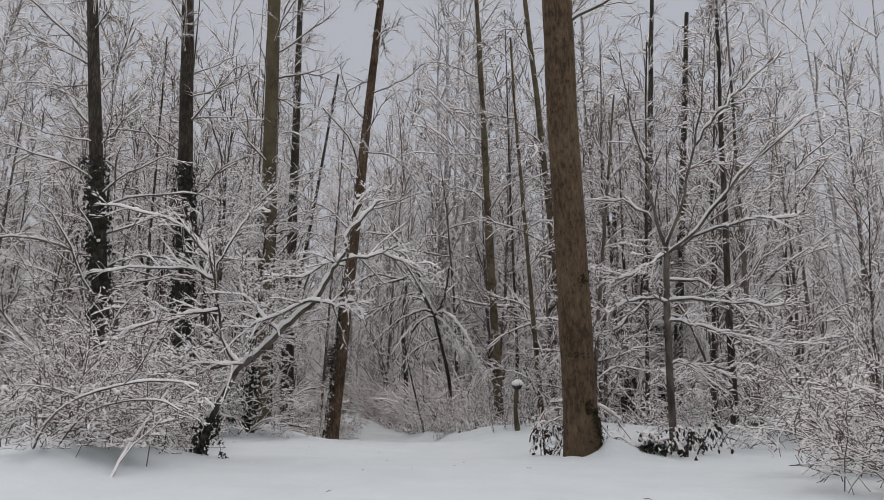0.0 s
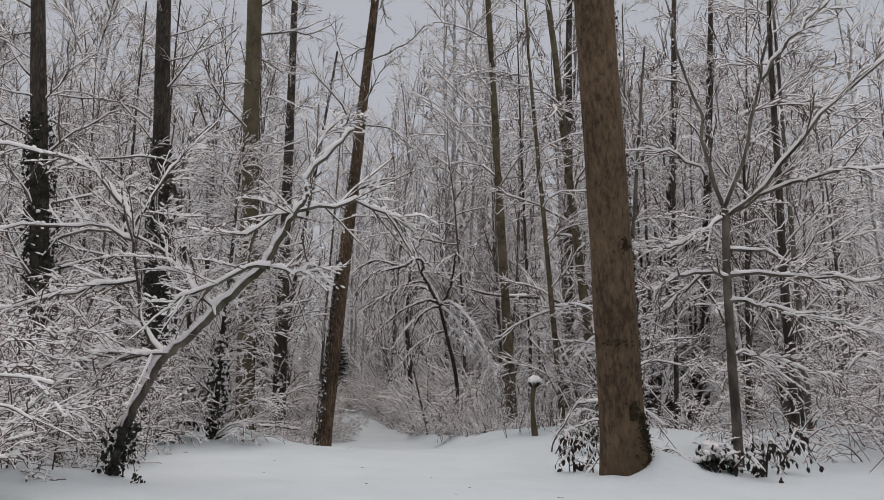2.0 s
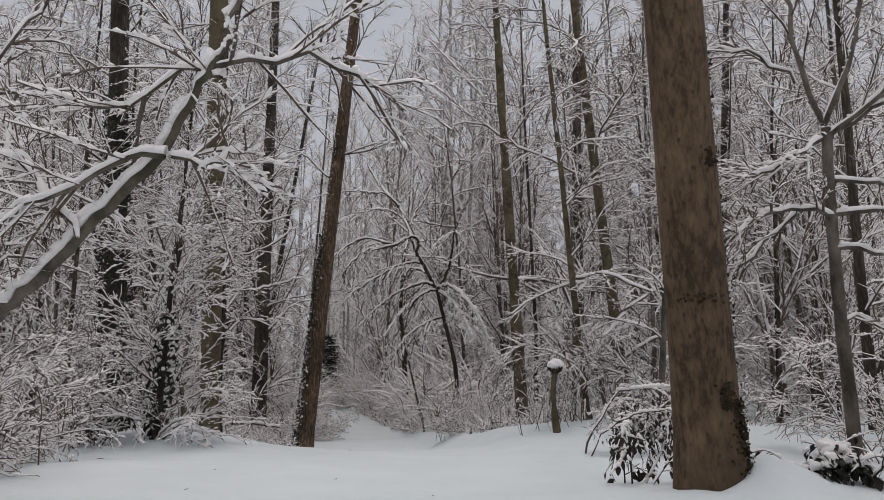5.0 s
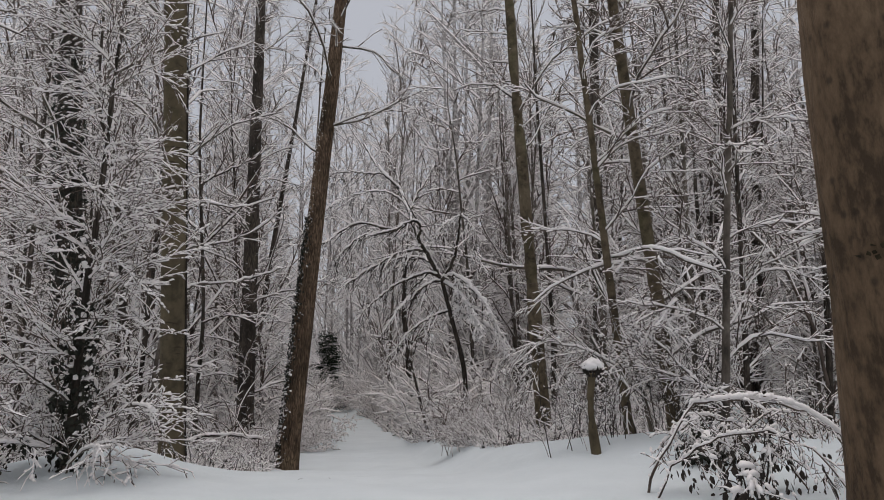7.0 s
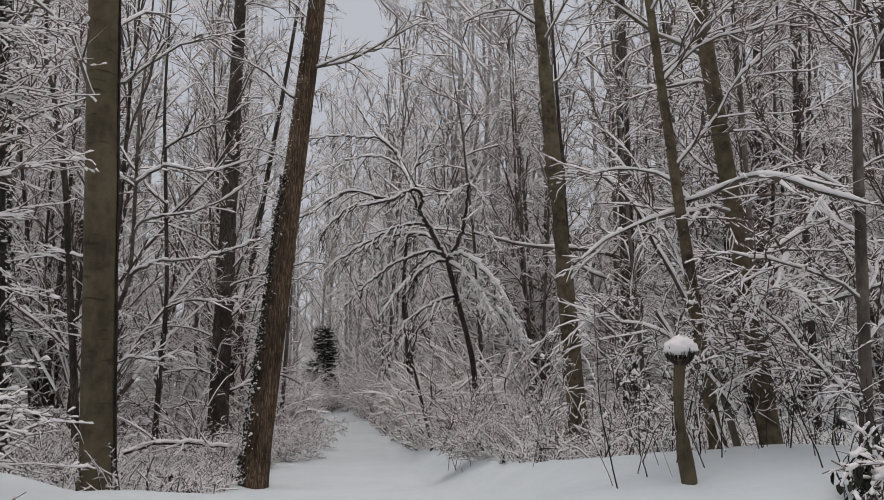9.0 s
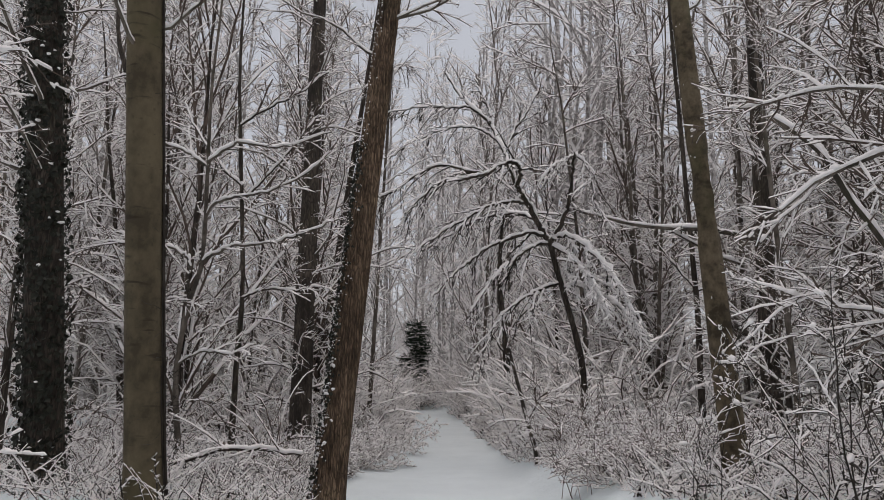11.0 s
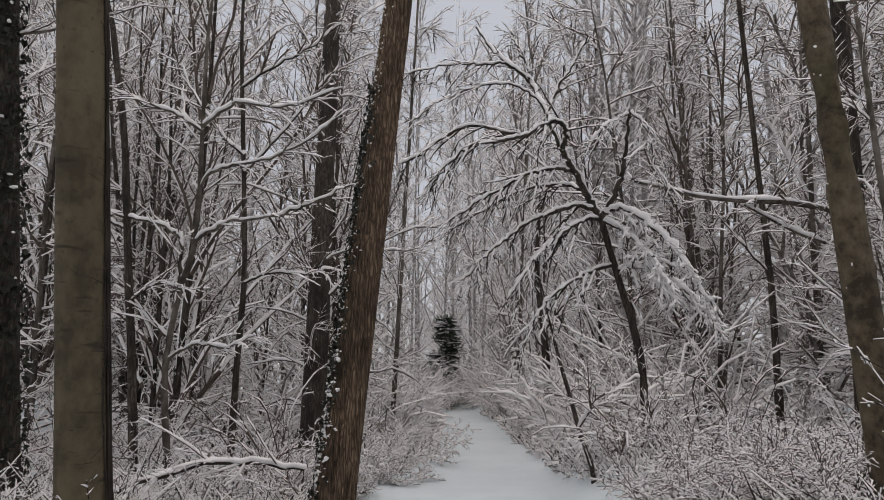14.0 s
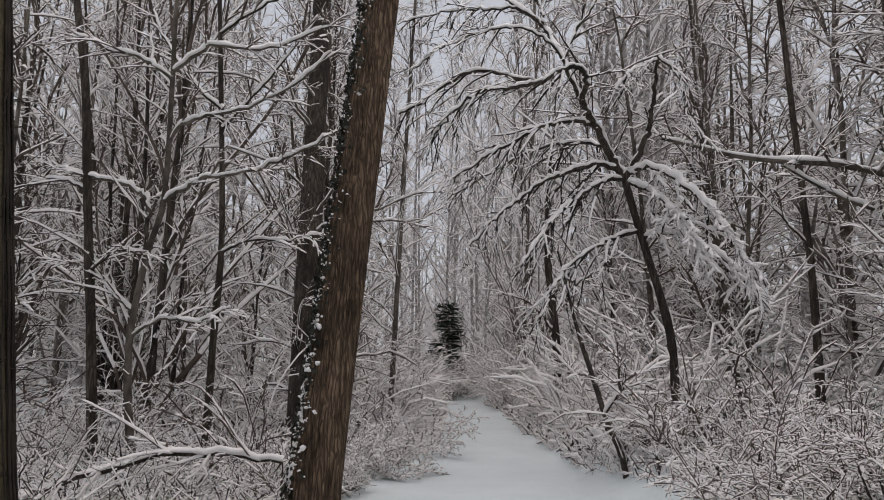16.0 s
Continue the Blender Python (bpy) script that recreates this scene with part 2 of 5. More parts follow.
def caps(p, r, load, rng):
    """Rounded ridge of snow lying on limbs."""
    t, s, u, flat = frames_of(p)
    lump = rng.uniform(0.45, 1.25, flat.shape)
    if flat.shape[1] > 12:
        lump = 0.85 + 1.5 * (0.25 * np.roll(lump, 1, 1) + 0.5 * lump + 0.25 * np.roll(lump, -1, 1) - 0.85)
    f = np.clip((flat - 0.2) / 0.5, 0, 1) * lump
    f[:, -1] *= 0.4
    w = r * (0.55 + 0.5 * np.minimum(f, 1)) + load * 0.33 * f
    h = r * 0.75 + load * f
    keep = np.where(f > 0.05, 1.0, 0.0)
    w, h = w * keep + r * 0.3 * (1 - keep), h * keep + r * 0.3 * (1 - keep)
    pts = [(-1, 0.15), (-0.75, 0.75), (0, 1.0), (0.75, 0.75), (1, 0.15), (0, 0.1)]
    rough = 1 + rng.uniform(-0.16, 0.16, (len(pts), *w.shape))
    c = np.stack([p + s * (a * w * k)[..., None] + u * (r * 0.35 * (1 - b) + b * h * k)[..., None] for (a, b), k in zip(pts, rough)], 2)
    v, q = rings(p, c)
    return v, q.reshape(-1, 4)


PAD_RING = np.array([(1, 0.1), (0, 1), (-1, 0.1), (0, -0.35)])


def pads(p, n, rng, length, width):
    """Small uneven pads of snow that lie along polylines (P, N, 3), thickest where these run level."""
    k = rng.integers(len(p), size=n)
    g = rng.uniform(0.05, 1, n) * (p.shape[1] - 1)
    i = np.minimum(g.astype(int), p.shape[1] - 2)
    w = (g - i)[:, None]
    a, b = p[k, i], p[k, i + 1]
    at, t = a * (1 - w) + b * w, unit(b - a)
    level = np.sqrt(1 - np.clip(t[:, 2] ** 2, 0, 0.95))
    s = unit(np.stack([t[:, 1], -t[:, 0], np.zeros(n)], -1) + rng.normal(scale=1e-3, size=(n, 3)))
    u = unit(np.cross(s, t))
    ln = (rng.uniform(0.35, 1.2, n) * length * level)[:, None]
    wd = (rng.uniform(0.5, 1.2, n) * width * (0.3 + 0.7 * level))[:, None]
    at = at + u * wd * 0.25
    ring = [at - t * ln]
    for e in (-0.5, 0.5):
        for x, y in PAD_RING:
            ring.append(at + t * ln * (e + rng.uniform(-0.25, 0.25, (n, 1))) + s * wd * x * rng.uniform(0.5, 1.2, (n, 1)) + u * wd * y * rng.uniform(0.5, 1.3, (n, 1)))
    ring.append(at + t * ln)
    v = np.stack(ring, 1)
    f = [[0, 2, 1, -1], [0, 3, 2, -1], [0, 4, 3, -1], [0, 1, 4, -1], [1, 2, 6, 5], [2, 3, 7, 6], [3, 4, 8, 7], [4, 1, 5, 8], [9, 5, 6, -1], [9, 6, 7, -1], [9, 7, 8, -1], [9, 8, 5, -1]]
    f = np.array(f)
    q = np.where(f[None] < 0, -1, f[None] + np.arange(n)[:, None, None] * 10)
    return v.reshape(-1, 3), q.reshape(-1, 4)


def spread(par, prad, rng, n, t0, t1, length, angle, lift, droop, wob, pts, thick, taper=0.55, flat=0.6):
    """Grows n shoots on each parent polyline. Returns polylines and radii."""
    P, N, _ = par.shape
    t = (np.arange(n)[None] + rng.uniform(0, 1, (P, n))) / n * (t1 - t0) + t0
    g = t * (N - 1)
    i = np.clip(g.astype(int), 0, N - 2)
    k = (g - i)[..., None]
    rows = np.arange(P)[:, None]
    at = par[rows, i] * (1 - k) + par[rows, i + 1] * k
    rad = prad[rows, i] * (1 - k[..., 0]) + prad[rows, i + 1] * k[..., 0]
    tan = unit(par[rows, i + 1] - par[rows, i])
    ran = unit(rng.normal(size=at.shape) * np.array([1, 1, flat]))
    perp = unit(ran - tan * (ran * tan).sum(-1, keepdims=True))
    a = np.radians(rng.uniform(angle[0], angle[1], t.shape))[..., None]
    d = unit(np.cos(a) * tan + np.sin(a) * perp + np.array([0, 0, 1.0]) * rng.uniform(lift[0], lift[1], t.shape)[..., None])
    ln = rng.uniform(length[0], length[1], t.shape) * (1 - taper * (t - t0) / max(t1 - t0, 1e-6))
    at, d, ln, rad = at.reshape(-1, 3), d.reshape(-1, 3), ln.ravel(), rad.ravel()
    out = [at]
    for _ in range(pts - 1):
        at = at + d * (ln / (pts - 1))[:, None]
        out.append(at)
        d = unit(d + rng.normal(scale=wob, size=d.shape) + np.array([0, 0, -droop]))
    p = np.stack(out, 1)
    base = np.minimum(rad * 0.6, ln * thick)
    r = base[:, None] * np.linspace(1, 0.35, pts)[None]
    return p, np.maximum(r, 0.0025)


def trunk_line(height, lean, bend, rng, pts, base_r, top_r):
    s = np.linspace(0, 1, pts) ** 1.5
    wob = np.cumsum(rng.normal(scale=bend, size=(pts, 2)), 0) * s[:, None]
    x = lean[0] * (s * height - 0.35) + wob[:, 0]
    y = lean[1] * (s * height - 0.35) + wob[:, 1]
    p = np.stack([x, y, s * height - 0.35], -1)
    r = base_r + (top_r - base_r) * s
    r = r * (1 + 0.26 * np.exp(-np.maximum(s * height - 0.3, 0) / 0.22))
    return p[None], r[None]


def bark_tube(p, r, sides, rng, rough):
    squeeze = rng.normal(scale=rough, size=(p.shape[0], p.shape[1], sides)) * r[..., None]
    return tubes(p, r, sides, squeeze)


def ridged_tube(p, r, sides, rng):
    """A trunk whose bark runs in upright ridges that split and join."""
    a = np.arange(sides) * 2 * np.pi / sides
    z = p[0, :, 2]
    k = np.zeros((len(z), sides))
    for f, g in ((17, 1.3), (23, 0.9), (11, 0.5)):
        k += np.sin(f * a[None] + 0.8 * np.sin(g * z[:, None] + f) + rng.uniform(0, 6))
    return tubes(p, r, sides, (0.034 * k * r[0][:, None])[None])


# ---- ground ----
def smooth(a, b, v):
    k = np.clip((v - a) / (b - a), 0, 1)
    return k * k * (3 - 2 * k)


def path_x(y):
    return np.interp(y, [0, 8, 12, 15.8, 22.2, 27.7, 37, 41, 46, 60], [0.2, 0.1, -0.4, -1.1, -2.45, -3.3, -5.4, -6.9, -11.0, -26])


def ground(x, y):
    x, y = np.asarray(x, float), np.asarray(y, float)
    off = x - path_x(y)
    lane = np.interp(y, [13, 19, 24, 30, 41, 60], [0.0, -0.5, -0.5, -0.42, -0.1, 0.1])
    left = np.interp(y, [13, 16, 19, 24, 30, 60], [0.02, -0.22, -0.52, -0.46, -0.28, 0.2])
    right = np.interp(y, [12, 14, 15.5, 17, 19, 30, 60], [0.0, 0.06, 0.12, 0.02, -0.06, 0.0, 0.3])
    k = smooth(1.0, 2.0, np.abs(off))
    side = np.where(off < 0, left, right)
    z = lane * (1 - k) + side * k
    z = z + 0.10 * np.exp(-((x - 2.8) ** 2 / 1.6 + (y - 15.0) ** 2 / 1.5)) + 0.27 * np.exp(-((x + 3.9) ** 2 / 1.0 + (y - 14.2) ** 2 / 1.1)) + 0.05 * np.exp(-((x + 5.2) ** 2 / 2.0 + (y - 14.2) ** 2 / 0.9)) + 0.10 * np.exp(-((x + 3.75) ** 2 / 0.12 + (y - 19.0) ** 2 / 0.2))
    z = z + 0.34 * np.exp(-((x + 3.5) ** 2 / 0.7 + (y - 6.6) ** 2 / 2.2))
    z = z + 0.15 * np.exp(-((x - 2.55) ** 2 + (y - 9.6) ** 2) / 0.2) + 0.16 * np.exp(-((x - 2.4) ** 2 / 0.05 + (y - 9.38) ** 2 / 0.08))
    z = z + 0.14 * smooth(0.3, 3.2, x) * np.exp(-((y - 14.7) / 1.5) ** 2) + 0.04 * smooth(-0.5, 0.7, x) * np.exp(-((y - 13.9) / 0.9) ** 2)
    z = z + 0.028 * np.sin(0.9 * x + 0.4 * y) + 0.02 * np.sin(1.7 * y - 0.8 * x + 1) + 0.012 * np.sin(3.1 * x + 2.3 * y)
    far = smooth(60, 400, np.hypot(x, y))
    return z * (1 - far) + 0.3 * far


def build_ground():
    def axis(near0, near1, step, far):
        mid = np.arange(near0, near1 + step, step)
        out = [near1]
        s = step
        while out[-1] < far:
            s *= 1.3
            out.append(out[-1] + s)
        low = [near0]
        s = step
        while low[-1] > -far:
            s *= 1.3
            low.append(low[-1] - s)
        return np.concatenate([low[:0:-1], mid[:-1], out])
    xs, ys = axis(-9, 9, 0.2, 1500), axis(-2, 44, 0.22, 1500)
    X, Y = np.meshgrid(xs, ys)
    Z = ground(X, Y)
    rng = np.random.default_rng(5)
    Z = Z + rng.normal(scale=0.006, size=Z.shape) * (np.hypot(X, Y) < 60)
    # shallow softened footsteps along the middle of the trail
    for k in range(46):
        fy = 13.0 + k * 0.62
        fx = path_x(fy) + (0.14 if k % 2 else -0.14) + rng.normal(scale=0.05)
        Z -= 0.035 * np.exp(-((X - fx) ** 2 / 0.012 + (Y - fy) ** 2 / 0.03))
    v = np.stack([X, Y, Z], -1).reshape(-1, 3)
    a = np.arange(len(v)).reshape(X.shape)
    q = np.stack([a[:-1, :-1], a[:-1, 1:], a[1:, 1:], a[1:, :-1]], -1).reshape(-1, 4)
    ob = mesh_object("ground", v, q, [SHADED_GROUND_SNOW])
    tagged(ob, "deep fresh snow on the forest floor and trail", "snow ground", kind="structure")


build_ground()


def gz(x, y):
    return float(ground(x, y))


# ---- trees ----
def crown_heap(lp, lr, rng, n_sub, n_twig, load, cap=True, sub_len=(0.5, 1.2), sub_pts=3, lift=(-0.25, 0.3), droop=0.12, twig_len=(0.2, 0.5)):
    """Limbs with their snow, shoots and twigs, as one mesh in bark and snow."""
    h = Heap()
    if cap:
        v, q = tubes(lp, lr, 5)
        h.add(v, q)
        v, q = caps(lp, lr, load, rng)
        h.add(v, q, 1)
    else:
        h.add(*snowy(lp, lr, load, rng))
    sp, sr = spread(lp, lr, rng, n=n_sub, t0=0.12, t1=1.0, length=sub_len, angle=(25, 62), lift=lift, droop=droop, wob=0.12, pts=sub_pts, thick=0.010)
    h.add(*snowy(sp, sr, load * 0.8, rng))
    if n_twig:
        tp, tr = spread(sp, sr, rng, n=n_twig, t0=0.12, t1=1.0, length=twig_len, angle=(25, 60), lift=(-0.25, 0.25), droop=0.08, wob=0.12, pts=2, thick=0.009)
        h.add(*snowy(tp, tr, load * 0.7, rng))
    return h


def ball(level):
    bm = bmesh.new()
    bmesh.ops.create_icosphere(bm, subdivisions=level, radius=1)
    v = np.array([tuple(k.co) for k in bm.verts])
    f = np.array([[k.index for k in g.verts] + [-1] for g in bm.faces])
    bm.free()
    return v, f


BALLS = {1: ball(1), 2: ball(2)}


def clumps(name, parent, centres, size, rng, label, level=1):
    """Small rounded lumps of snow, as one part."""
    n = len(centres)
    base, f = BALLS[level]
    sz = rng.uniform(0.3, 1.2, (n, 1, 1)) * size * rng.uniform(0.55, 1.5, (n, 1, 3))
    bulge = 1 + 0.38 * np.sin(base @ rng.normal(size=(3, n)) * 2.8 + rng.uniform(0, 6, n)).T[..., None]
    v = centres[:, None] + base[None] * sz * bulge * np.array([1, 1, 0.75])
    f = f[None] + np.where(f < 0, 0, 1)[None] * np.arange(n)[:, None, None] * len(base)
    ob = mesh_object(name, v.reshape(-1, 3), f.reshape(-1, 4), [SNOW], None, parent, label)
    return tagged(ob, kind="stuff")


def along(p, n, rng):
    """Random places on polylines (P, N, 3)."""
    k = rng.integers(len(p), size=n)
    g = rng.uniform(0.1, 1, n) * (p.shape[1] - 1)
    i = np.minimum(g.astype(int), p.shape[1] - 2)
    w = (g - i)[:, None]
    return p[k, i] * (1 - w) + p[k, i + 1] * w


def limb_parts(root, lp, lr, rng, load, n_sub, n_twig, limb_mat, twig_mat, sub=None, twig=None, sides=6, lumps=0, lump=0.026, bare=0.12, blunt=False):
    """Each limb is a part of its own, with its snow and its twigs below it."""
    sub = sub or dict(length=(0.5, 1.2), angle=(25, 60), lift=(-0.25, 0.3), droop=0.10, wob=0.12, pts=4, thick=0.010)
    twig = twig or dict(length=(0.12, 0.36) if blunt else (0.15, 0.5), angle=(20, 50), lift=(-0.25, 0.25), droop=0.08, wob=0.25, pts=3 if blunt else 2, thick=0.009)
    for k in range(len(lp)):
        p, r = lp[k:k + 1], lr[k:k + 1]
        h = Heap()
        h.add(*tubes(p, r, sides))
        limb = h.make("branch", [limb_mat], root)
        s = Heap()
        s.add(*caps(p, r, load * 1.5, rng))
        s.make("snow", [SNOW], limb, "thick white snow lying along the branch")
        sp, sr = spread(p, r, rng, n=n_sub, t0=0.12, t1=1.0, **sub)
        w = Heap()
        w.add(*snowy(sp, sr, min(load, 0.05) * 0.75, rng, bare))
        if n_twig:
            tp, tr = spread(sp, sr, rng, n=n_twig, t0=0.12, t1=1.0, **twig)
            w.add(*snowy(tp, tr, min(load, 0.05) * 0.5, rng, bare, blunt))
        if lumps:
            c = Heap()
            c.add(*pads(p + np.array([0, 0, 0.6]) * r[..., None], lumps, rng, lump * 1.9, lump + 0.7 * float(r.mean())))
            c.add(*pads(sp, 2 * lumps, rng, lump * 1.9, lump * 0.8))
            if n_twig:
                c.add(*pads(tp, 3 * lumps, rng, lump * 1.6, lump * 0.6))
            tagged(c.make("snow_dusting", [SNOW], limb, "soft pads of snow along the twigs"), kind="stuff")
        tagged(w.make("twig_spray", [twig_mat, SNOW], limb, "fine twigs with snow on their upper sides"), kind="stuff")


def big_tree(name, m, label, seed, height, lean, base_r, bark, start=0.3, n_limbs=18, reach=(1.6, 3.2), load=0.035, rough=0.014, bend=0.012, ridges=False, lumps=0, lump=0.026, thick=0.009, blunt=False, n_sub=9, n_twig=9,
             top=0.42, angle=(45, 80), lift=(-0.1, 0.35), droop=0.06, sides=16, group=""):
    rng = np.random.default_rng(seed)
    root = thing(name, m, label, "tree", group)
    p, r = trunk_line(height, lean, bend, rng, 26, base_r, base_r * top)
    h = Heap()
    h.add(*(ridged_tube(p, r, sides, rng) if ridges else bark_tube(p, r, sides, rng, 0.024 if bark is BARK_PITTED else rough)))
    h.make("trunk", [bark], root)
    lp, lr = spread(p, r, rng, n=n_limbs, t0=start, t1=0.98, length=reach, angle=angle, lift=lift, droop=droop, wob=0.17, pts=8, thick=thick)
    limb_parts(root, lp, lr, rng, load, n_sub, n_twig, BARK_GREY, TWIG, lumps=lumps, lump=lump, blunt=blunt)
    return root, p[0], r[0]


def pole_tree(name, m, label, seed, height, lean, base_r, bark, sides=6, pts=10, start=0.1, n_limbs=20, reach=(1.6, 3.2), load=0.035, rough=0.05, bend=0.10,
              group="", n_sub=6, n_twig=4, top=0.07, angle=(45, 80), lift=(-0.1, 0.35), droop=0.06, cap=False, limb_pts=6, sub_pts=3, sub_len=(0.5, 1.2), twig_len=(0.2, 0.5), twigs=None, limb_thick=0.012, sub_lift=(-0.25, 0.3), sub_droop=0.12):
    rng = np.random.default_rng(seed)
    root = thing(name, m, label, "tree", group)
    p, r = trunk_line(height, lean, bend, rng, pts, base_r, base_r * top)
    h = Heap()
    h.add(*bark_tube(p, r, sides, rng, rough))
    h.make("trunk", [bark], root)
    lp, lr = spread(p, r, rng, n=n_limbs, t0=start, t1=0.98, length=reach, angle=angle, lift=lift, droop=droop, wob=0.10, pts=limb_pts, thick=limb_thick, taper=0.4)
    c = crown_heap(lp, lr, rng, n_sub, n_twig, load, cap, sub_pts=sub_pts, sub_len=sub_len, twig_len=twig_len, lift=sub_lift, droop=sub_droop)
    tagged(c.make("crown", [twigs or TWIG, SNOW], root, "bare branches and twigs loaded with snow"), kind="stuff")
    return root


def shrub(name, m, label, seed, canes, height, spread_out, load, group="", n_sub=7, n_twig=4, droop=0.22, mat=None, cap=True, lumps=0, hang=0.0, sub_len=(0.3, 0.75), twig_len=(0.12, 0.35), thick=1.0, pad=0.026):
    rng = np.random.default_rng(seed)
    root = thing(name, m, label, "shrub", group)
    n = canes
    az = rng.uniform(0, 2 * np.pi, n)
    tilt = rng.uniform(0.15, spread_out, n)
    d = np.stack([np.cos(az) * np.sin(tilt), np.sin(az) * np.sin(tilt), np.cos(tilt)], -1)
    at = np.stack([rng.normal(scale=0.22, size=n), rng.normal(scale=0.22, size=n), np.full(n, -0.15)], -1)
    ln = rng.uniform(0.65, 1.15, n) * height
    out = [at]
    for k in range(7):
        at = at + d * (ln / 7)[:, None]
        out.append(at)
        d = unit(d + rng.normal(scale=0.09, size=d.shape) + np.array([0, 0, -droop * (0.3 + 0.14 * k)]))
    p = np.stack(out, 1)
    p[..., 2] = np.where(np.arange(8)[None] > 0, np.maximum(p[..., 2], 0.04), p[..., 2])
    r = (thick * rng.uniform(0.006, 0.014, n) * height ** 0.5)[:, None] * np.linspace(1, 0.35, 8)[None]
    for k in range(n):
        c, cr = p[k:k + 1], r[k:k + 1]
        h = Heap()
        if cap:
            v, q = tubes(c, cr, 5)
            h.add(v, q)
            v, q = caps(c, cr, load, rng)
            h.add(v, q, 1)
        else:
            h.add(*snowy(c, cr, load, rng))
        sp, sr = spread(c, cr, rng, n=n_sub, t0=0.2, t1=1.0, length=sub_len, angle=(25, 70), lift=(-0.1 - hang, 0.3 - hang), droop=0.16 + 0.2 * hang, wob=0.2, pts=3 if not cap else 4, thick=0.010)
        sp[..., 2] = np.maximum(sp[..., 2], 0.02)
        stem = None
        if cap:
            stem = h.make("stem", [mat or TWIG, SNOW], root)
            h = Heap()
        h.add(*snowy(sp, sr, load * 0.8, rng))
        if n_twig:
            tp, tr = spread(sp, sr, rng, n=n_twig, t0=0.15, t1=1.0, length=twig_len, angle=(25, 65), lift=(-0.2, 0.25), droop=0.1, wob=0.28, pts=3 if cap else 2, thick=0.012)
            tp[..., 2] = np.maximum(tp[..., 2], 0.02)
            h.add(*snowy(tp, tr, load * 0.6, rng, 0.1, cap))
        if cap:
            tagged(h.make("twig_spray", [mat or TWIG, SNOW], stem), kind="stuff")
        else:
            stem = h.make("stem", [mat or TWIG, SNOW], root)
        if lumps:
            c = Heap()
            c.add(*pads(sp, lumps, rng, pad * 1.8, pad))
            if n_twig:
                c.add(*pads(tp, lumps, rng, pad * 1.4, pad * 0.75))
            tagged(c.make("snow_dusting", [SNOW], stem, "soft pads of snow along the twigs"), kind="stuff")
    return root


def stand(x, y, turn=0.0, size=1.0):
    return pose(x, y, gz(x, y), 0, 0, turn) @ Matrix.Scale(size, 4)

def curve(points, n):
    """A smooth line of n points through a few control points."""
    c = np.asarray(points, float)
    c = np.concatenate([[2 * c[0] - c[1]], c, [2 * c[-1] - c[-2]]])
    s = np.linspace(0, len(c) - 3 - 1e-6, n)
    i = s.astype(int)
    u = (s - i)[:, None]
    a, b, d, e = c[i], c[i + 1], c[i + 2], c[i + 3]
    return 0.5 * (2 * b + (d - a) * u + (2 * a - 5 * b + 4 * d - e) * u ** 2 + (3 * b - a - 3 * d + e) * u ** 3)


def leaves(name, parent, centres, out, size, rng, mat, label):
    """Small folded leaves at the centres, facing out."""
    n = len(centres)
    nrm = unit(out + rng.normal(scale=0.45, size=out.shape))
    down = unit(np.array([0, 0, -1.0]) + rng.normal(scale=0.5, size=out.shape))
    side = unit(np.cross(nrm, down))
    down = unit(np.cross(side, nrm))
    sz = rng.uniform(0.6, 1.2, n)[:, None] * size
    a = centres
    tip = a + down * sz
    l = a + down * sz * 0.45 - side * sz * 0.5 + nrm * sz * 0.18
    r = a + down * sz * 0.45 + side * sz * 0.5 + nrm * sz * 0.18
    v = np.stack([a, l, tip, r], 1).reshape(-1, 3)
    k = np.arange(n)[:, None] * 4
    # two halves folded at the midrib
    q = np.concatenate([k + np.array([[0, 1, 2, 2]]), k + np.array([[0, 2, 3, 3]])])
    me = bpy.data.meshes.new(name)
    me.from_pydata(v.tolist(), [], [tuple(f[:3]) for f in q.tolist()])
    me.materials.append(mat)
    ob = new(name, me)
    ob.parent = parent
    return tagged(ob, label, kind="stuff")


def climb(p, r, z0, z1, n, rng, face, width):
    """Points on a trunk's bark round the direction face (radians), and their outward directions."""
    z = rng.uniform(z0, z1, n)
    a = face + rng.normal(scale=width, size=n)
    cx, cy, rr = (np.interp(z, p[:, 2], c) for c in (p[:, 0], p[:, 1], r))
    o = np.stack([np.cos(a), np.sin(a), np.zeros(n)], -1)
    return np.stack([cx, cy, z], -1) + o * (rr + rng.uniform(0.0, 0.05, n))[:, None], o


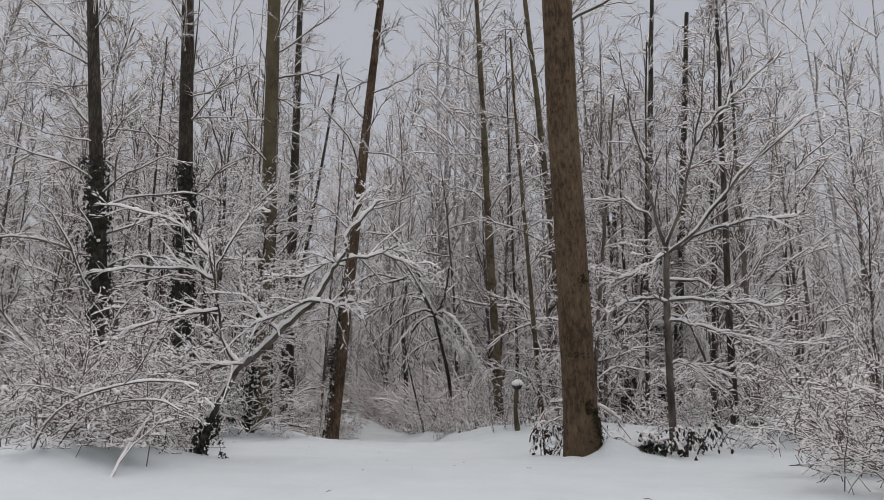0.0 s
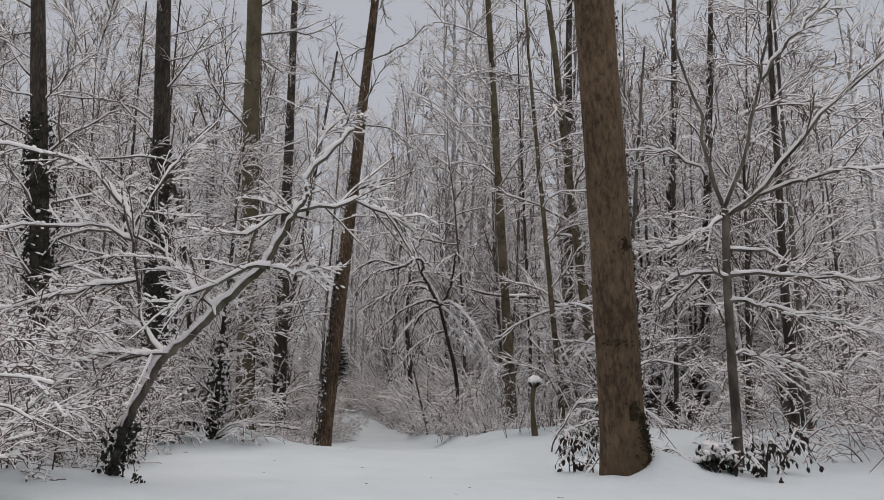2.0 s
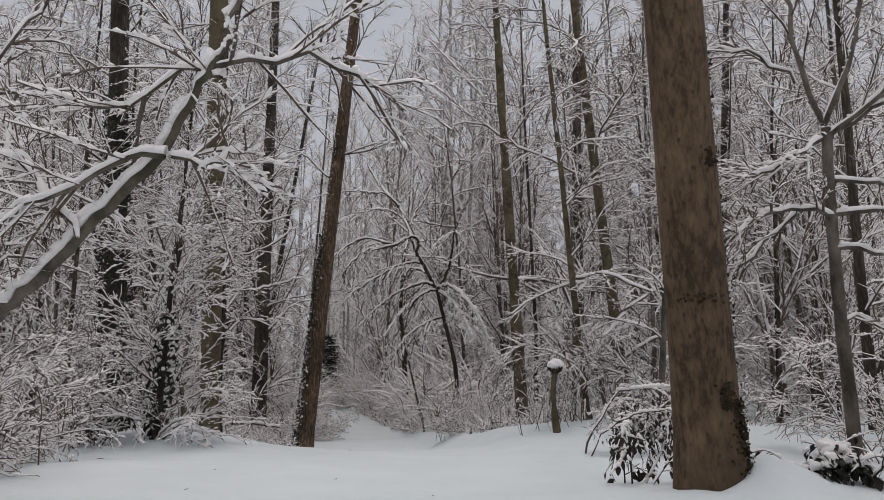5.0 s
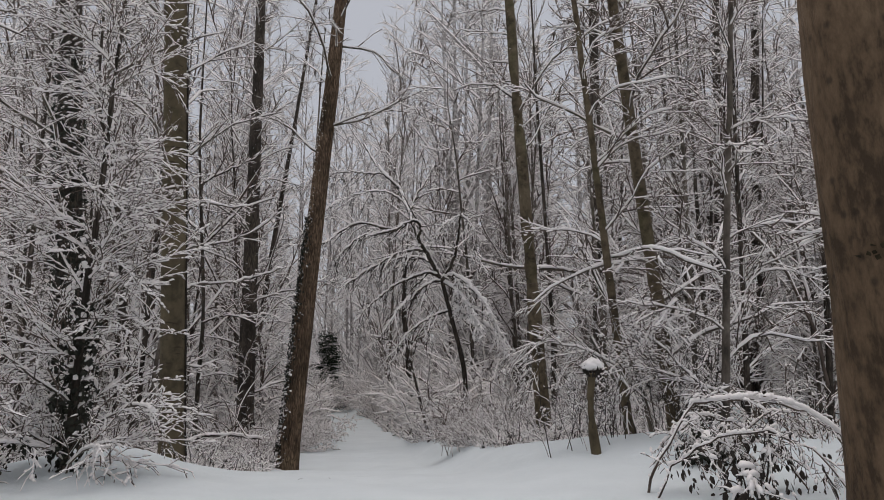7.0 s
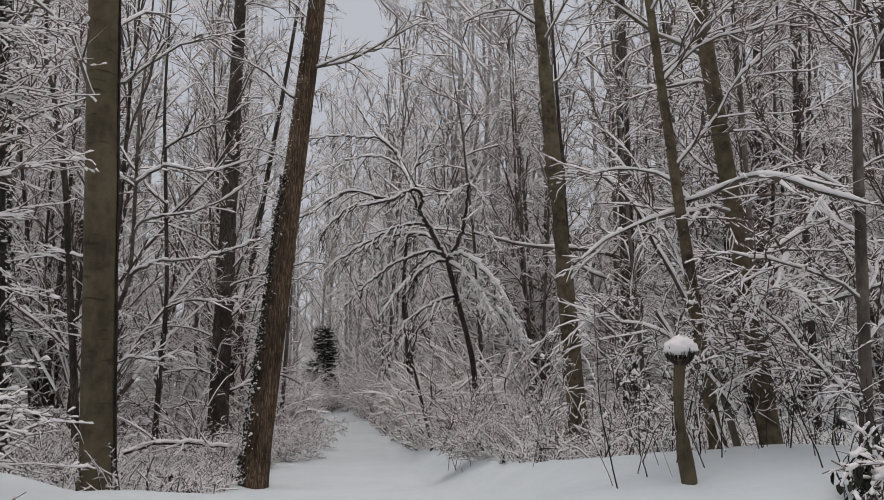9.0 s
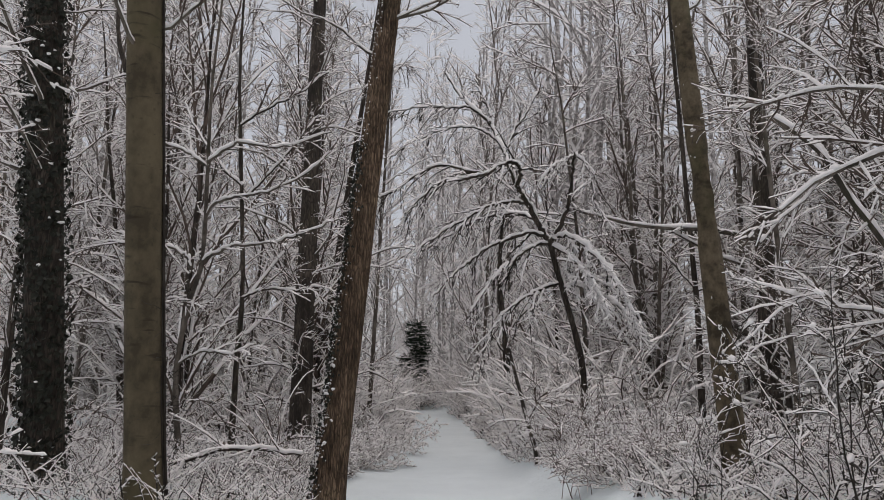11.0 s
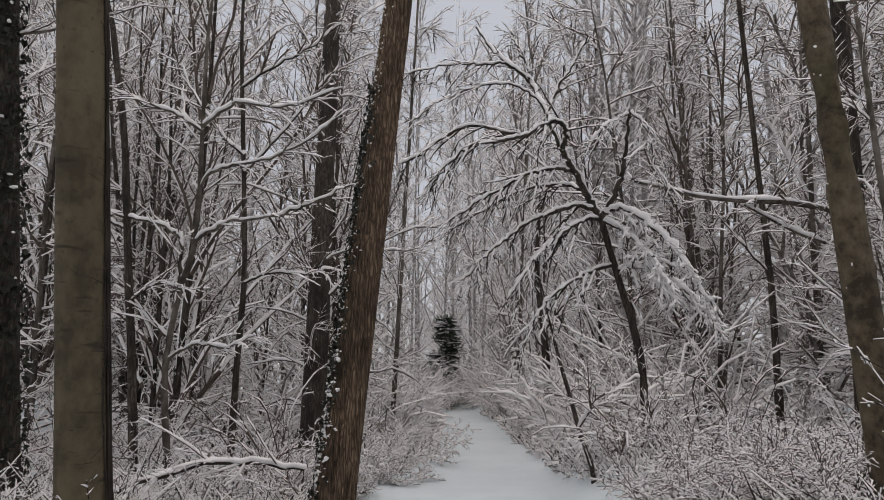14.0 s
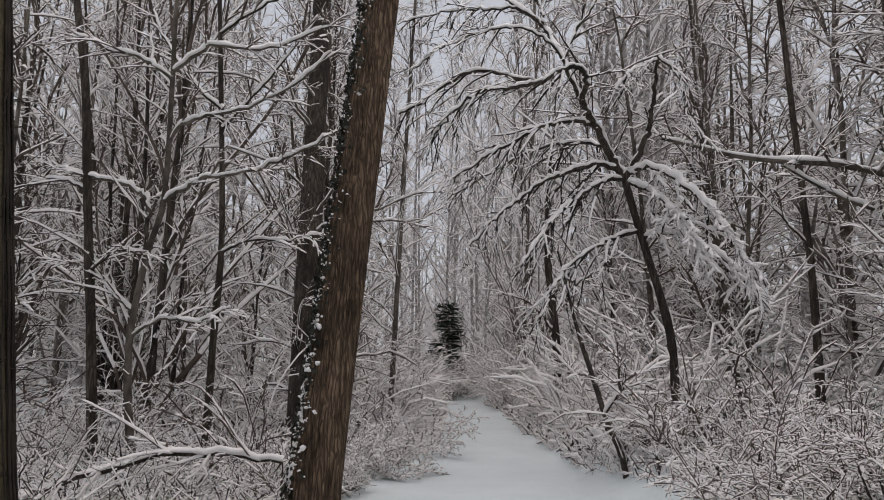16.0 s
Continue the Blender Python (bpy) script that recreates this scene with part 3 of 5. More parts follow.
# the tall trees beside the trail: name, label, x, y, lean, radius, height, bark, first limbs, limbs, reach
NEAR_TRUNKS = [
    ("tall_tree", "thick brown trunk with pitted bark and mossy patches", 2.03, 9.48, (-0.046, -0.125), 0.232, 17, BARK_PITTED, 0.5, 12, (1.5, 3.0), 0.82),
    ("tall_tree", "leaning furrowed trunk with ivy and snow on one side", -3.31, 19.3, (0.054, 0.114), 0.20, 20, BARK_ROUGH, 0.47, 22, (1.4, 3.4), 0.42),
    ("tall_tree", "dark straight trunk with snowy side twigs", -5.98, 24.8, (-0.059, 0.125), 0.24, 22, BARK_DARK, 0.12, 42, (1.3, 3.6), 0.42),
    ("tall_tree", "smooth brown trunk rising behind a snow ridge", -4.78, 17.7, (0.012, -0.17), 0.20, 20, BARK_SMOOTH, 0.38, 24, (1.6, 3.6), 0.7),
    ("tall_tree", "dark trunk thickly wrapped in ivy", -7.66, 19.6, (-0.035, -0.125), 0.28, 20, BARK_DARK, 0.36, 34, (1.6, 4.2), 0.42),
    ("tall_tree", "dark trunk with a sleeve of ivy", -6.3, 12.6, (-0.15, 0.0), 0.17, 15, BARK_DARK, 0.16, 40, (1.6, 4.2), 0.42),
]
# slender trees on the right of the trail
SLENDER = [
    ("slender_tree", "slender grey-brown trunk leaning over the trail", 1.42, 18.6, (-0.048, 0.01), 0.135, 16, BARK_PALE, 0.5, 20, (1.2, 2.6), 0.42),
    ("slender_tree", "thin curved grey stem", 2.2, 15.5, (-0.067, 0.0), 0.062, 10, BARK_PALE, 0.2, 16, (1.0, 2.4), 0.42),
    ("slender_tree", "leaning forked brown stem", 3.06, 16.4, (-0.10, -0.10), 0.105, 14, BARK_PALE, 0.2, 18, (1.4, 3.0), 0.42),
    ("tall_tree", "dark distant trunk with snowy branches", 3.8, 26.2, (0.033, 0.0), 0.21, 20, BARK_DARK, 0.1, 26, (1.5, 3.0), 0.42),
    ("tall_tree", "dark distant trunk with snowy branches", 9.7, 30.0, (0.09, 0.0), 0.23, 20, BARK_DARK, 0.15, 24, (1.5, 3.0), 0.42),
]
# farther and thinner trees
BEHIND = [
    ("tall_tree", "dark distant trunk with snowy branches", 7.8, 28.0, (0.08, 0.0), 0.20, 20, BARK_DARK, 0.15, 24, (1.5, 3.0), 0.42),
    ("slender_tree", "thin dark stem with spreading snowy branches", 5.95, 14.1, (0.04, 0.0), 0.08, 11, BARK_DARK, 0.15, 24, (1.4, 3.0), 0.42),
    ("slender_tree", "thin twisted brown stem", 3.2, 14.9, (0.1, 0.0), 0.054, 8, BARK_GREY, 0.15, 18, (1.2, 2.4), 0.42),
    ("slender_tree", "thin leaning dark stem", -7.8, 30.0, (0.124, 0.0), 0.11, 17, BARK_DARK, 0.2, 20, (1.4, 2.8), 0.42),
]
WOOD = [
    ("slender_tree", "thin grey stem with rising snowy limbs", 4.7, 20.6, (0.03, 0.0), 0.06, 13, BARK_GREY, 0.1, 26, (1.2, 2.8), 0.3),
    ("slender_tree", "thin grey stem with rising snowy limbs", 6.4, 22.4, (0.05, 0.0), 0.075, 14, BARK_DARK, 0.1, 28, (1.2, 2.8), 0.3),
    ("slender_tree", "thin grey stem with rising snowy limbs", 3.5, 23.4, (-0.02, 0.0), 0.055, 13, BARK_GREY, 0.12, 26, (1.2, 2.6), 0.3),
    ("slender_tree", "thin grey stem with rising snowy limbs", -9.6, 20.8, (-0.03, 0.0), 0.07, 14, BARK_DARK, 0.1, 28, (1.2, 2.8), 0.3),
    ("slender_tree", "thin grey stem with rising snowy limbs", -5.3, 27.5, (0.04, 0.0), 0.06, 14, BARK_GREY, 0.1, 26, (1.2, 2.6), 0.3),
    ("slender_tree", "thin grey stem with rising snowy limbs", 7.6, 17.0, (0.02, 0.0), 0.07, 13, BARK_GREY, 0.1, 28, (1.2, 2.8), 0.3),
]
BIG = NEAR_TRUNKS + SLENDER + BEHIND + WOOD
built = []
for k, (name, label, x, y, lean, r, height, bark, start, n, reach, top) in enumerate(BIG):
    built.append(big_tree(name, stand(x, y), label, 100 + k, height, lean, r, bark, start=start, n_limbs=n, reach=reach, sides=72 if bark is BARK_ROUGH else 24 if r > 0.1 else 10,
                          load=0.024 if y < 22 else 0.03, top=top, lumps=8 if y < 17 else 0, ridges=bark is BARK_ROUGH, thick=0.007 if r < 0.09 else 0.009, blunt=y < 17, angle=(25, 60) if k >= len(BIG) - len(WOOD) else (45, 80)))
rng = np.random.default_rng(21)
# dark moss in patches on the foot of the thick trunk, and ragged along its side
root, p, r = built[0]
for z0, z1, face, width, n in ((0.0, 0.5, -25, 0.30, 700), (0.35, 0.62, -42, 0.14, 260), (0.55, 0.72, -70, 0.12, 160), (0.5, 1.6, 5, 0.12, 260), (1.5, 3.2, 8, 0.09, 240), (2.3, 2.42, -60, 0.09, 90), (1.3, 1.36, -100, 0.35, 60), (3.0, 6.5, 10, 0.1, 260)):
    c, o = climb(p, r, z0, z1, n, rng, radians(face), width)
    leaves("moss", root, c - o * rng.uniform(0.0, 0.045, (n, 1)), o, 0.032, rng, MOSS, "dark ragged moss on the bark")
# ivy on the leaning tree, with snow caught in it
root, p, r = built[1]
c, o = climb(p, r, -0.1, 5.0, 1300, rng, radians(208), 0.40)
leaves("ivy", root, c, o, 0.05, rng, IVY, "dark ivy leaves climbing the bark")
def flecks(z, face, width):
    a = radians(face) + rng.normal(scale=width, size=len(z))
    o = np.stack([np.cos(a), np.sin(a), 0 * a], -1)
    return np.stack([np.interp(z, p[:, 2], p[:, 0]), np.interp(z, p[:, 2], p[:, 1]), z], -1) + o * (0.012 + np.interp(z, p[:, 2], r))[:, None]


clumps("snow_clumps", root, flecks(rng.uniform(0, 1, 620) ** 1.2 * 8.0, 214, 0.42), 0.011, rng, "small bits of snow caught in the bark")
knots = rng.uniform(0.0, 2.1, 34)
clumps("snow_clumps", root, flecks(np.repeat(knots, 8) + rng.normal(scale=0.045, size=272), 200, 0.34), 0.026, rng, "ragged patches of snow caught in the ivy")
for idx, z0, z1, n in ((4, 0, 8, 2600), (5, 1.5, 5.5, 900)):
    root, p, r = built[idx]
    c, o = climb(p, r, z0, z1, n, rng, radians(270), 1.6)
    leaves("ivy", root, c + o * rng.uniform(0, 0.08, (n, 1)), o, 0.09, rng, IVY, "dense dark ivy leaves")
    c, o = climb(p, r, z0, z1, n // 34, rng, radians(270), 1.6)
    clumps("snow_clumps", root, c + o * 0.06, 0.03, rng, "lumps of snow caught in the ivy")

# dead vines hanging on the smooth trunk
root, p, r = built[3]
for k in range(7):
    z = np.linspace(-0.2, rng.uniform(5, 10), 40)
    a = radians(rng.uniform(5, 48)) + np.cumsum(rng.normal(scale=0.05, size=40))
    rr = np.interp(z, p[:, 2], r) + rng.uniform(0.0, 0.02)
    line = np.stack([np.interp(z, p[:, 2], p[:, 0]) + np.cos(a) * rr, np.interp(z, p[:, 2], p[:, 1]) + np.sin(a) * rr, z], -1)[None]
    h = Heap()
    h.add(*tubes(line, np.full((1, 40), rng.uniform(0.005, 0.012)), 5))
    h.add(*snowy(*spread(line, np.full((1, 40), 0.01), rng, n=60, t0=0.1, t1=1.0, length=(0.08, 0.4), angle=(30, 80), lift=(-0.8, 0.1), droop=0.2, wob=0.2, pts=4, thick=0.008), 0.0, rng, 1.0))
    h.make("vine", [BLACK_TWIG, SNOW], root, "dead vine with wiry rootlets")

for idx, z1, n, face in ((2, 14, 110, 200), (6, 10, 60, 190), (7, 7, 40, 200), (8, 9, 50, 350), (9, 14, 60, 250)):
    root, p, r = built[idx]
    c, o = climb(p, r, 0.1, z1, n, rng, radians(face), 0.9)
    clumps("snow_clumps", root, c - o * 0.02, 0.011, rng, "bits of snow clinging to the bark")

# the bowed tree that hangs over the trail
bow = thing("bowed_tree", pose(0, 24, 0), "thin bowed tree drooping over the trail under snow", "tree")
rng = np.random.default_rng(31)
stem = curve([(-0.03, 0.4, -0.5), (-0.03, 0.4, 0.33), (-0.03, 0.4, 1.2), (-0.14, 0.4, 1.89), (-0.38, 0.4, 2.83), (-0.62, 0.3, 3.84)], 18)
h = Heap()
h.add(*bark_tube(stem[None], np.linspace(0.072, 0.052, 18)[None], 9, rng, 0.09))
h.make("trunk", [BARK_DARK], bow)
# stems of the top: foot and tip radius, line
TOP_STEMS = [
    (0.048, 0.020, [(-0.62, 0.3, 3.82), (-0.4, 0.2, 4.12), (-0.23, 0.1, 4.53), (-0.15, 0.0, 5.02), (-0.07, -0.1, 5.58)]),
    (0.052, 0.036, [(-0.62, 0.3, 3.82), (-0.79, 0.2, 4.11), (-0.95, 0.0, 4.4), (-1.13, -0.3, 4.68), (-1.2, -0.45, 4.82)]),
    (0.036, 0.018, [(-1.2, -0.45, 4.8), (-1.44, -0.3, 5.5), (-1.7, 0.0, 6.19), (-1.87, 0.1, 6.47), (-2.24, 0.3, 6.87), (-2.57, 0.6, 7.38), (-2.9, 0.8, 7.96)]),
    (0.024, 0.010, [(-1.75, 0.0, 6.32), (-1.83, 0.1, 6.67), (-1.99, 0.2, 7.08), (-2.16, 0.3, 7.51)]),
    (0.022, 0.008, [(-1.46, -0.3, 5.54), (-1.26, -0.1, 6.09), (-1.03, 0.0, 6.52), (-0.76, 0.1, 7.04)]),
]
# boughs that hang over the trail
TRAIL_BOUGHS = [
    (0.030, 0.008, [(-1.2, -0.5, 4.82), (-1.12, -0.6, 5.0), (-1.21, -0.7, 5.2), (-1.45, -0.8, 5.15), (-1.71, -0.9, 4.97), (-2.04, -1.0, 4.97), (-2.63, -1.2, 5.06), (-3.05, -1.3, 4.84), (-3.41, -1.4, 4.54), (-3.7, -1.4, 4.42)]),
    (0.020, 0.007, [(-1.71, -0.9, 4.96), (-2.1, -1.1, 4.81), (-2.47, -1.3, 4.72), (-2.77, -1.5, 4.45), (-3.04, -1.6, 4.13), (-3.2, -1.6, 3.87)]),
    (0.022, 0.007, [(-1.05, -0.1, 4.56), (-1.41, -0.5, 4.48), (-1.8, -0.8, 4.29), (-2.18, -1.0, 4.03), (-2.55, -1.2, 3.75), (-2.93, -1.3, 3.47)]),
    (0.020, 0.007, [(-0.89, 0.1, 4.27), (-1.25, 0.4, 4.47), (-1.71, 0.5, 4.5), (-2.26, 0.6, 4.36), (-2.81, 0.6, 4.07), (-3.45, 0.6, 3.7)]),
]
LOW_BOUGHS = [
    (0.026, 0.007, [(-0.68, 0.3, 3.95), (-1.03, 0.0, 3.97), (-1.44, -0.3, 3.78), (-1.83, -0.6, 3.52), (-2.15, -0.8, 3.22), (-2.45, -1.0, 2.91), (-2.71, -1.2, 2.55)]),
    (0.024, 0.007, [(-0.65, 0.3, 3.8), (-0.94, 0.0, 3.69), (-1.27, -0.4, 3.36), (-1.56, -0.7, 3.04), (-1.8, -1.0, 2.65), (-2.0, -1.2, 2.27)]),
    (0.022, 0.007, [(-0.44, 0.4, 3.01), (-0.86, 0.0, 2.8), (-1.26, -0.4, 2.5), (-1.51, -0.7, 2.22), (-1.69, -0.9, 1.87), (-1.85, -1.0, 1.5)]),
]
HIGH_BOUGHS = [
    (0.020, 0.006, [(-2.24, 0.3, 6.86), (-2.76, 0.3, 6.89), (-3.34, 0.3, 6.94), (-4.26, 0.3, 6.85)]),
    (0.016, 0.006, [(-1.6, -0.1, 5.9), (-2.1, -0.3, 6.15), (-2.7, -0.4, 6.1), (-3.3, -0.5, 5.85), (-3.8, -0.5, 5.5)]),
    (0.014, 0.006, [(-0.09, -0.1, 5.5), (-0.29, -0.2, 5.4), (-0.51, -0.4, 5.18), (-0.72, -0.6, 4.86)]),
    (0.016, 0.006, [(-0.07, -0.1, 5.54), (0.11, -0.2, 5.29), (0.23, -0.3, 4.9), (0.27, -0.4, 4.46), (0.43, -0.5, 4.1)]),
]
# boughs of the other side, buried in snow
WHITE_BOUGHS = [
    (0.026, 0.009, [(-0.6, 0.3, 3.85), (-0.34, 0.1, 3.9), (-0.02, -0.1, 3.72), (0.27, -0.3, 3.37), (0.55, -0.4, 2.99), (0.76, -0.5, 2.57), (0.89, -0.6, 2.1)]),
    (0.022, 0.008, [(-0.56, 0.3, 3.74), (-0.23, 0.0, 3.47), (0.01, -0.2, 3.13), (0.23, -0.4, 2.73), (0.38, -0.5, 2.32)]),
    (0.020, 0.008, [(-0.37, 0.4, 2.9), (-0.04, 0.2, 2.92), (0.39, 0.0, 2.66), (0.74, -0.1, 2.36), (1.01, -0.2, 1.98)]),
]


def bow_boughs(rows, n_sub, n_twig, load, lumps, lump, lift, length, bare=0.15, stout=1.0):
    for r0, r1, pts in rows:
        c = curve(pts, 6 * len(pts))
        c[2:-1] += rng.normal(scale=0.012, size=(len(c) - 3, 3))
        limb_parts(bow, c[None], stout * np.linspace(r0, r1, len(c))[None], rng, load, n_sub, n_twig, BARK_DARK, BLACK_TWIG, lumps=lumps, lump=lump, bare=bare,
                   sub=dict(length=length, angle=(15, 50), lift=lift, droop=0.10, wob=0.10, pts=6, thick=0.010 * stout ** 2, taper=0.35, flat=0.8),
                   twig=dict(length=(0.10, 0.34), angle=(25, 60), lift=(-0.6, 0.1), droop=0.1, wob=0.12, pts=3, thick=0.011 * stout ** 2))


bow_boughs(TOP_STEMS, 7, 6, 0.034, 14, 0.03, (-0.3, 0.2), (0.3, 0.9), 0.15, 1.2)
bow_boughs(TRAIL_BOUGHS, 20, 7, 0.030, 24, 0.024, (-1.0, -0.2), (0.4, 1.15), 0.2, 1.45)
bow_boughs(LOW_BOUGHS, 22, 7, 0.030, 28, 0.024, (-1.0, -0.2), (0.4, 1.25), 0.2, 1.45)
bow_boughs(HIGH_BOUGHS, 16, 7, 0.034, 16, 0.028, (-0.9, 0.0), (0.3, 0.9))
bow_boughs(WHITE_BOUGHS, 24, 6, 0.060, 260, 0.048, (-0.9, 0.0), (0.3, 0.8), 0.03)

# a snow-laden limb that the dark tree reaches across to it
reach = thing("leaning_branch", pose(0, 24, 0), "long level branch thickly covered with snow", "branch")
for r0, r1, pts in ((0.062, 0.022, [(3.85, 2.4, 4.2), (3.57, 2.4, 4.3), (2.78, 2.0, 4.37), (1.97, 1.6, 4.33), (1.18, 1.2, 4.34), (0.65, 0.9, 4.41), (-0.01, 0.7, 4.55)]),
                    (0.034, 0.014, [(3.6, 2.4, 4.28), (3.85, 2.3, 4.59), (4.14, 2.3, 5.02)]),
                    (0.030, 0.016, [(3.47, 2.4, 3.66), (3.0, 2.2, 3.8), (2.47, 2.0, 4.06), (1.95, 1.65, 4.28)])):
    c = curve(pts, 20)
    limb_parts(reach, c[None], np.linspace(r0, r1, 20)[None], rng, 0.055, 9, 6, BARK_GREY, TWIG)

# a fallen limb under snow in the undergrowth
fallen = thing("fallen_branch", pose(0, 0, 0), "fallen dark branch under a thick ridge of snow", "branch")
c = curve([(-4.2, 20.6, -0.08), (-4.7, 20.3, 0.0), (-5.2, 19.9, 0.0), (-5.7, 19.2, -0.2), (-6.1, 18.6, -0.5)], 20)
c[1:-1] += rng.normal(scale=0.012, size=(18, 3))
limb_parts(fallen, c[None], np.linspace(0.012, 0.034, 20)[None], rng, 0.034, 22, 8, BARK_DARK, TWIG, lumps=50, lump=0.03)



# the small dark conifer where the trail turns away
def conifer(x, y, height):
    root = thing("spruce", stand(x, y), "small dark green spruce dusted with snow", "tree")
    rng = np.random.default_rng(71)
    p, r = trunk_line(height, (0, 0), 0.01, rng, 8, 0.06, 0.01)
    h = Heap()
    h.add(*tubes(p, r, 7))
    h.make("trunk", [BARK_DARK], root)
    lp, lr = spread(p, r, rng, n=130, t0=0.08, t1=0.99, length=(1.2, 2.1), angle=(65, 95), lift=(-0.25, 0.1), droop=0.06, wob=0.05, pts=5, thick=0.01, taper=0.7)
    needles = Heap()
    v, q = tubes(lp, np.linspace(0.035, 0.012, 5)[None] * np.ones((len(lp), 1)), 3)
    needles.add(v, q)
    sp, sr = spread(lp, lr, rng, n=20, t0=0.1, t1=1.0, length=(0.25, 0.6), angle=(40, 70), lift=(-0.3, -0.05), droop=0.05, wob=0.05, pts=2, thick=0.05)
    v, q = tubes(sp, np.array([[0.022, 0.006]]) * np.ones((len(sp), 1)), 3)
    needles.add(v, q)
    v, q = caps(lp, np.full(lr.shape, 0.02), 0.045, rng)
    needles.add(v, q, 1)
    tagged(needles.make("crown", [NEEDLE, SNOW], root, "drooping dark green boughs dusted with snow"), kind="stuff")


conifer(-7.9, 44.0, 4.5)

# the leaning young stem whose arch of snow hangs over the clearing
arch = thing("arching_sapling", pose(0, 0, 0), "leaning sapling bent into an arch by thick snow", "tree")
rng = np.random.default_rng(41)
stem = curve([(-2.9, 8.2, -0.2), (-2.84, 8.12, 0.02), (-2.68, 7.95, 0.32), (-2.53, 7.8, 0.6), (-2.36, 7.74, 0.9), (-2.25, 7.71, 1.08), (-1.95, 7.6, 1.29), (-1.65, 7.5, 1.57), (-1.34, 7.4, 1.81), (-1.18, 7.35, 2.08), (-1.07, 7.3, 2.26), (-0.98, 7.3, 2.39), (-0.99, 7.3, 2.56), (-0.79, 7.3, 2.8), (-0.6, 7.3, 3.0)], 80)
stem[1:-1] += rng.normal(scale=0.006, size=(78, 3))
h = Heap()
rad = np.interp(np.linspace(0, 1, 80), [0, 0.3, 0.7, 1], [0.044, 0.033, 0.018, 0.008])
h.add(*bark_tube(stem[None], rad[None], 9, rng, 0.05))
h.make("trunk", [BARK_GREY], arch)
s = Heap()
s.add(*caps(stem[None, 12:], 1.2 * rad[None, 12:], 0.058, rng))
s.add(*pads(stem[None, 8:52] + np.array([-0.016, -0.026, 0.022]), 400, rng, 0.05, 0.038))
s.add(*pads(stem[None, 50:] + np.array([0, -0.008, 0.012]), 120, rng, 0.04, 0.022))
s.make("snow", [SNOW], arch, "thick rounded snow along the arching stem")
LOWER_SIDE = [
    (0.018, [(-1.04, 7.3, 2.28), (-0.81, 7.35, 2.34), (-0.56, 7.4, 2.37), (-0.38, 7.5, 2.35), (-0.24, 7.6, 2.3), (-0.12, 7.7, 2.2)]),
    (0.018, [(-2.23, 7.75, 1.08), (-2.43, 7.6, 1.12), (-2.67, 7.5, 1.1), (-2.9, 7.4, 1.04), (-3.2, 7.3, 0.95)]),
    (0.02, [(-1.25, 7.3, 1.8), (-1.51, 7.3, 1.75), (-1.91, 7.35, 1.57), (-2.13, 7.4, 1.42)]),
] + [
    (0.012, [(-1.22, 7.3, 1.8), (-1.04, 7.3, 1.74), (-0.88, 7.3, 1.83)]),
    (0.024, [(-2.25, 7.7, 1.1), (-2.45, 7.7, 1.37), (-2.58, 7.7, 1.8), (-2.64, 7.7, 2.24), (-2.77, 7.75, 2.47), (-2.89, 7.8, 2.7)]),
    (0.016, [(-2.64, 7.7, 2.24), (-2.52, 7.7, 2.5), (-2.35, 7.75, 2.83), (-2.21, 7.8, 3.09)]),
    (0.016, [(-2.61, 7.7, 2.12), (-2.97, 7.7, 2.27), (-3.55, 7.75, 2.27), (-4.18, 7.8, 2.24)]),
    (0.016, [(-2.56, 7.7, 1.76), (-2.81, 7.6, 1.69), (-3.23, 7.6, 1.6), (-3.71, 7.6, 1.48)]),
]
UPPER_SIDE = [
    (0.018, [(-2.7, 7.73, 2.4), (-3.02, 7.7, 2.73), (-3.43, 7.75, 2.96), (-4.3, 7.8, 3.1)]),
    (0.014, [(-2.2, 7.68, 1.12), (-2.4, 7.5, 1.1), (-2.7, 7.5, 1.0), (-3.0, 7.5, 0.9)]),
    (0.014, [(-0.96, 7.3, 2.3), (-0.97, 7.32, 2.59), (-0.91, 7.4, 2.97), (-0.74, 7.5, 3.22)]),
    (0.014, [(-1.0, 7.3, 2.22), (-1.18, 7.3, 2.25), (-1.53, 7.35, 2.1), (-1.89, 7.4, 2.13)]),
    (0.014, [(-1.74, 7.46, 1.43), (-1.92, 7.5, 1.65), (-2.18, 7.55, 1.89), (-2.32, 7.6, 2.14)]),
]
SIDE = LOWER_SIDE + UPPER_SIDE
for rad0, pts in SIDE:
    c = curve(pts, 9)
    c[1:] += rng.normal(scale=0.018, size=(8, 3))
    limb_parts(arch, c[None], 0.75 * np.linspace(rad0, rad0 * 0.35, 9)[None], rng, 0.024, 12, 7, BARK_GREY, TWIG, lumps=26, lump=0.026, bare=0.3,
               sub=dict(length=(0.3, 0.8), angle=(25, 60), lift=(-0.1, 0.35), droop=0.08, wob=0.12, pts=4, thick=0.009),
               twig=dict(length=(0.12, 0.35), angle=(25, 60), lift=(-0.1, 0.25), droop=0.08, wob=0.12, pts=2, thick=0.009))
n = 260
z = rng.uniform(-0.05, 0.55, n)
cen = np.stack([np.interp(z, stem[:16, 2], stem[:16, 0]), np.interp(z, stem[:16, 2], stem[:16, 1]), z], -1)
out = unit(rng.normal(size=(n, 3)) * np.array([1, 1, 0.2]))
leaves("ivy", arch, cen + out * rng.uniform(0.03, 0.15, (n, 1)), out, 0.055, rng, IVY, "dark ivy leaves round the foot")

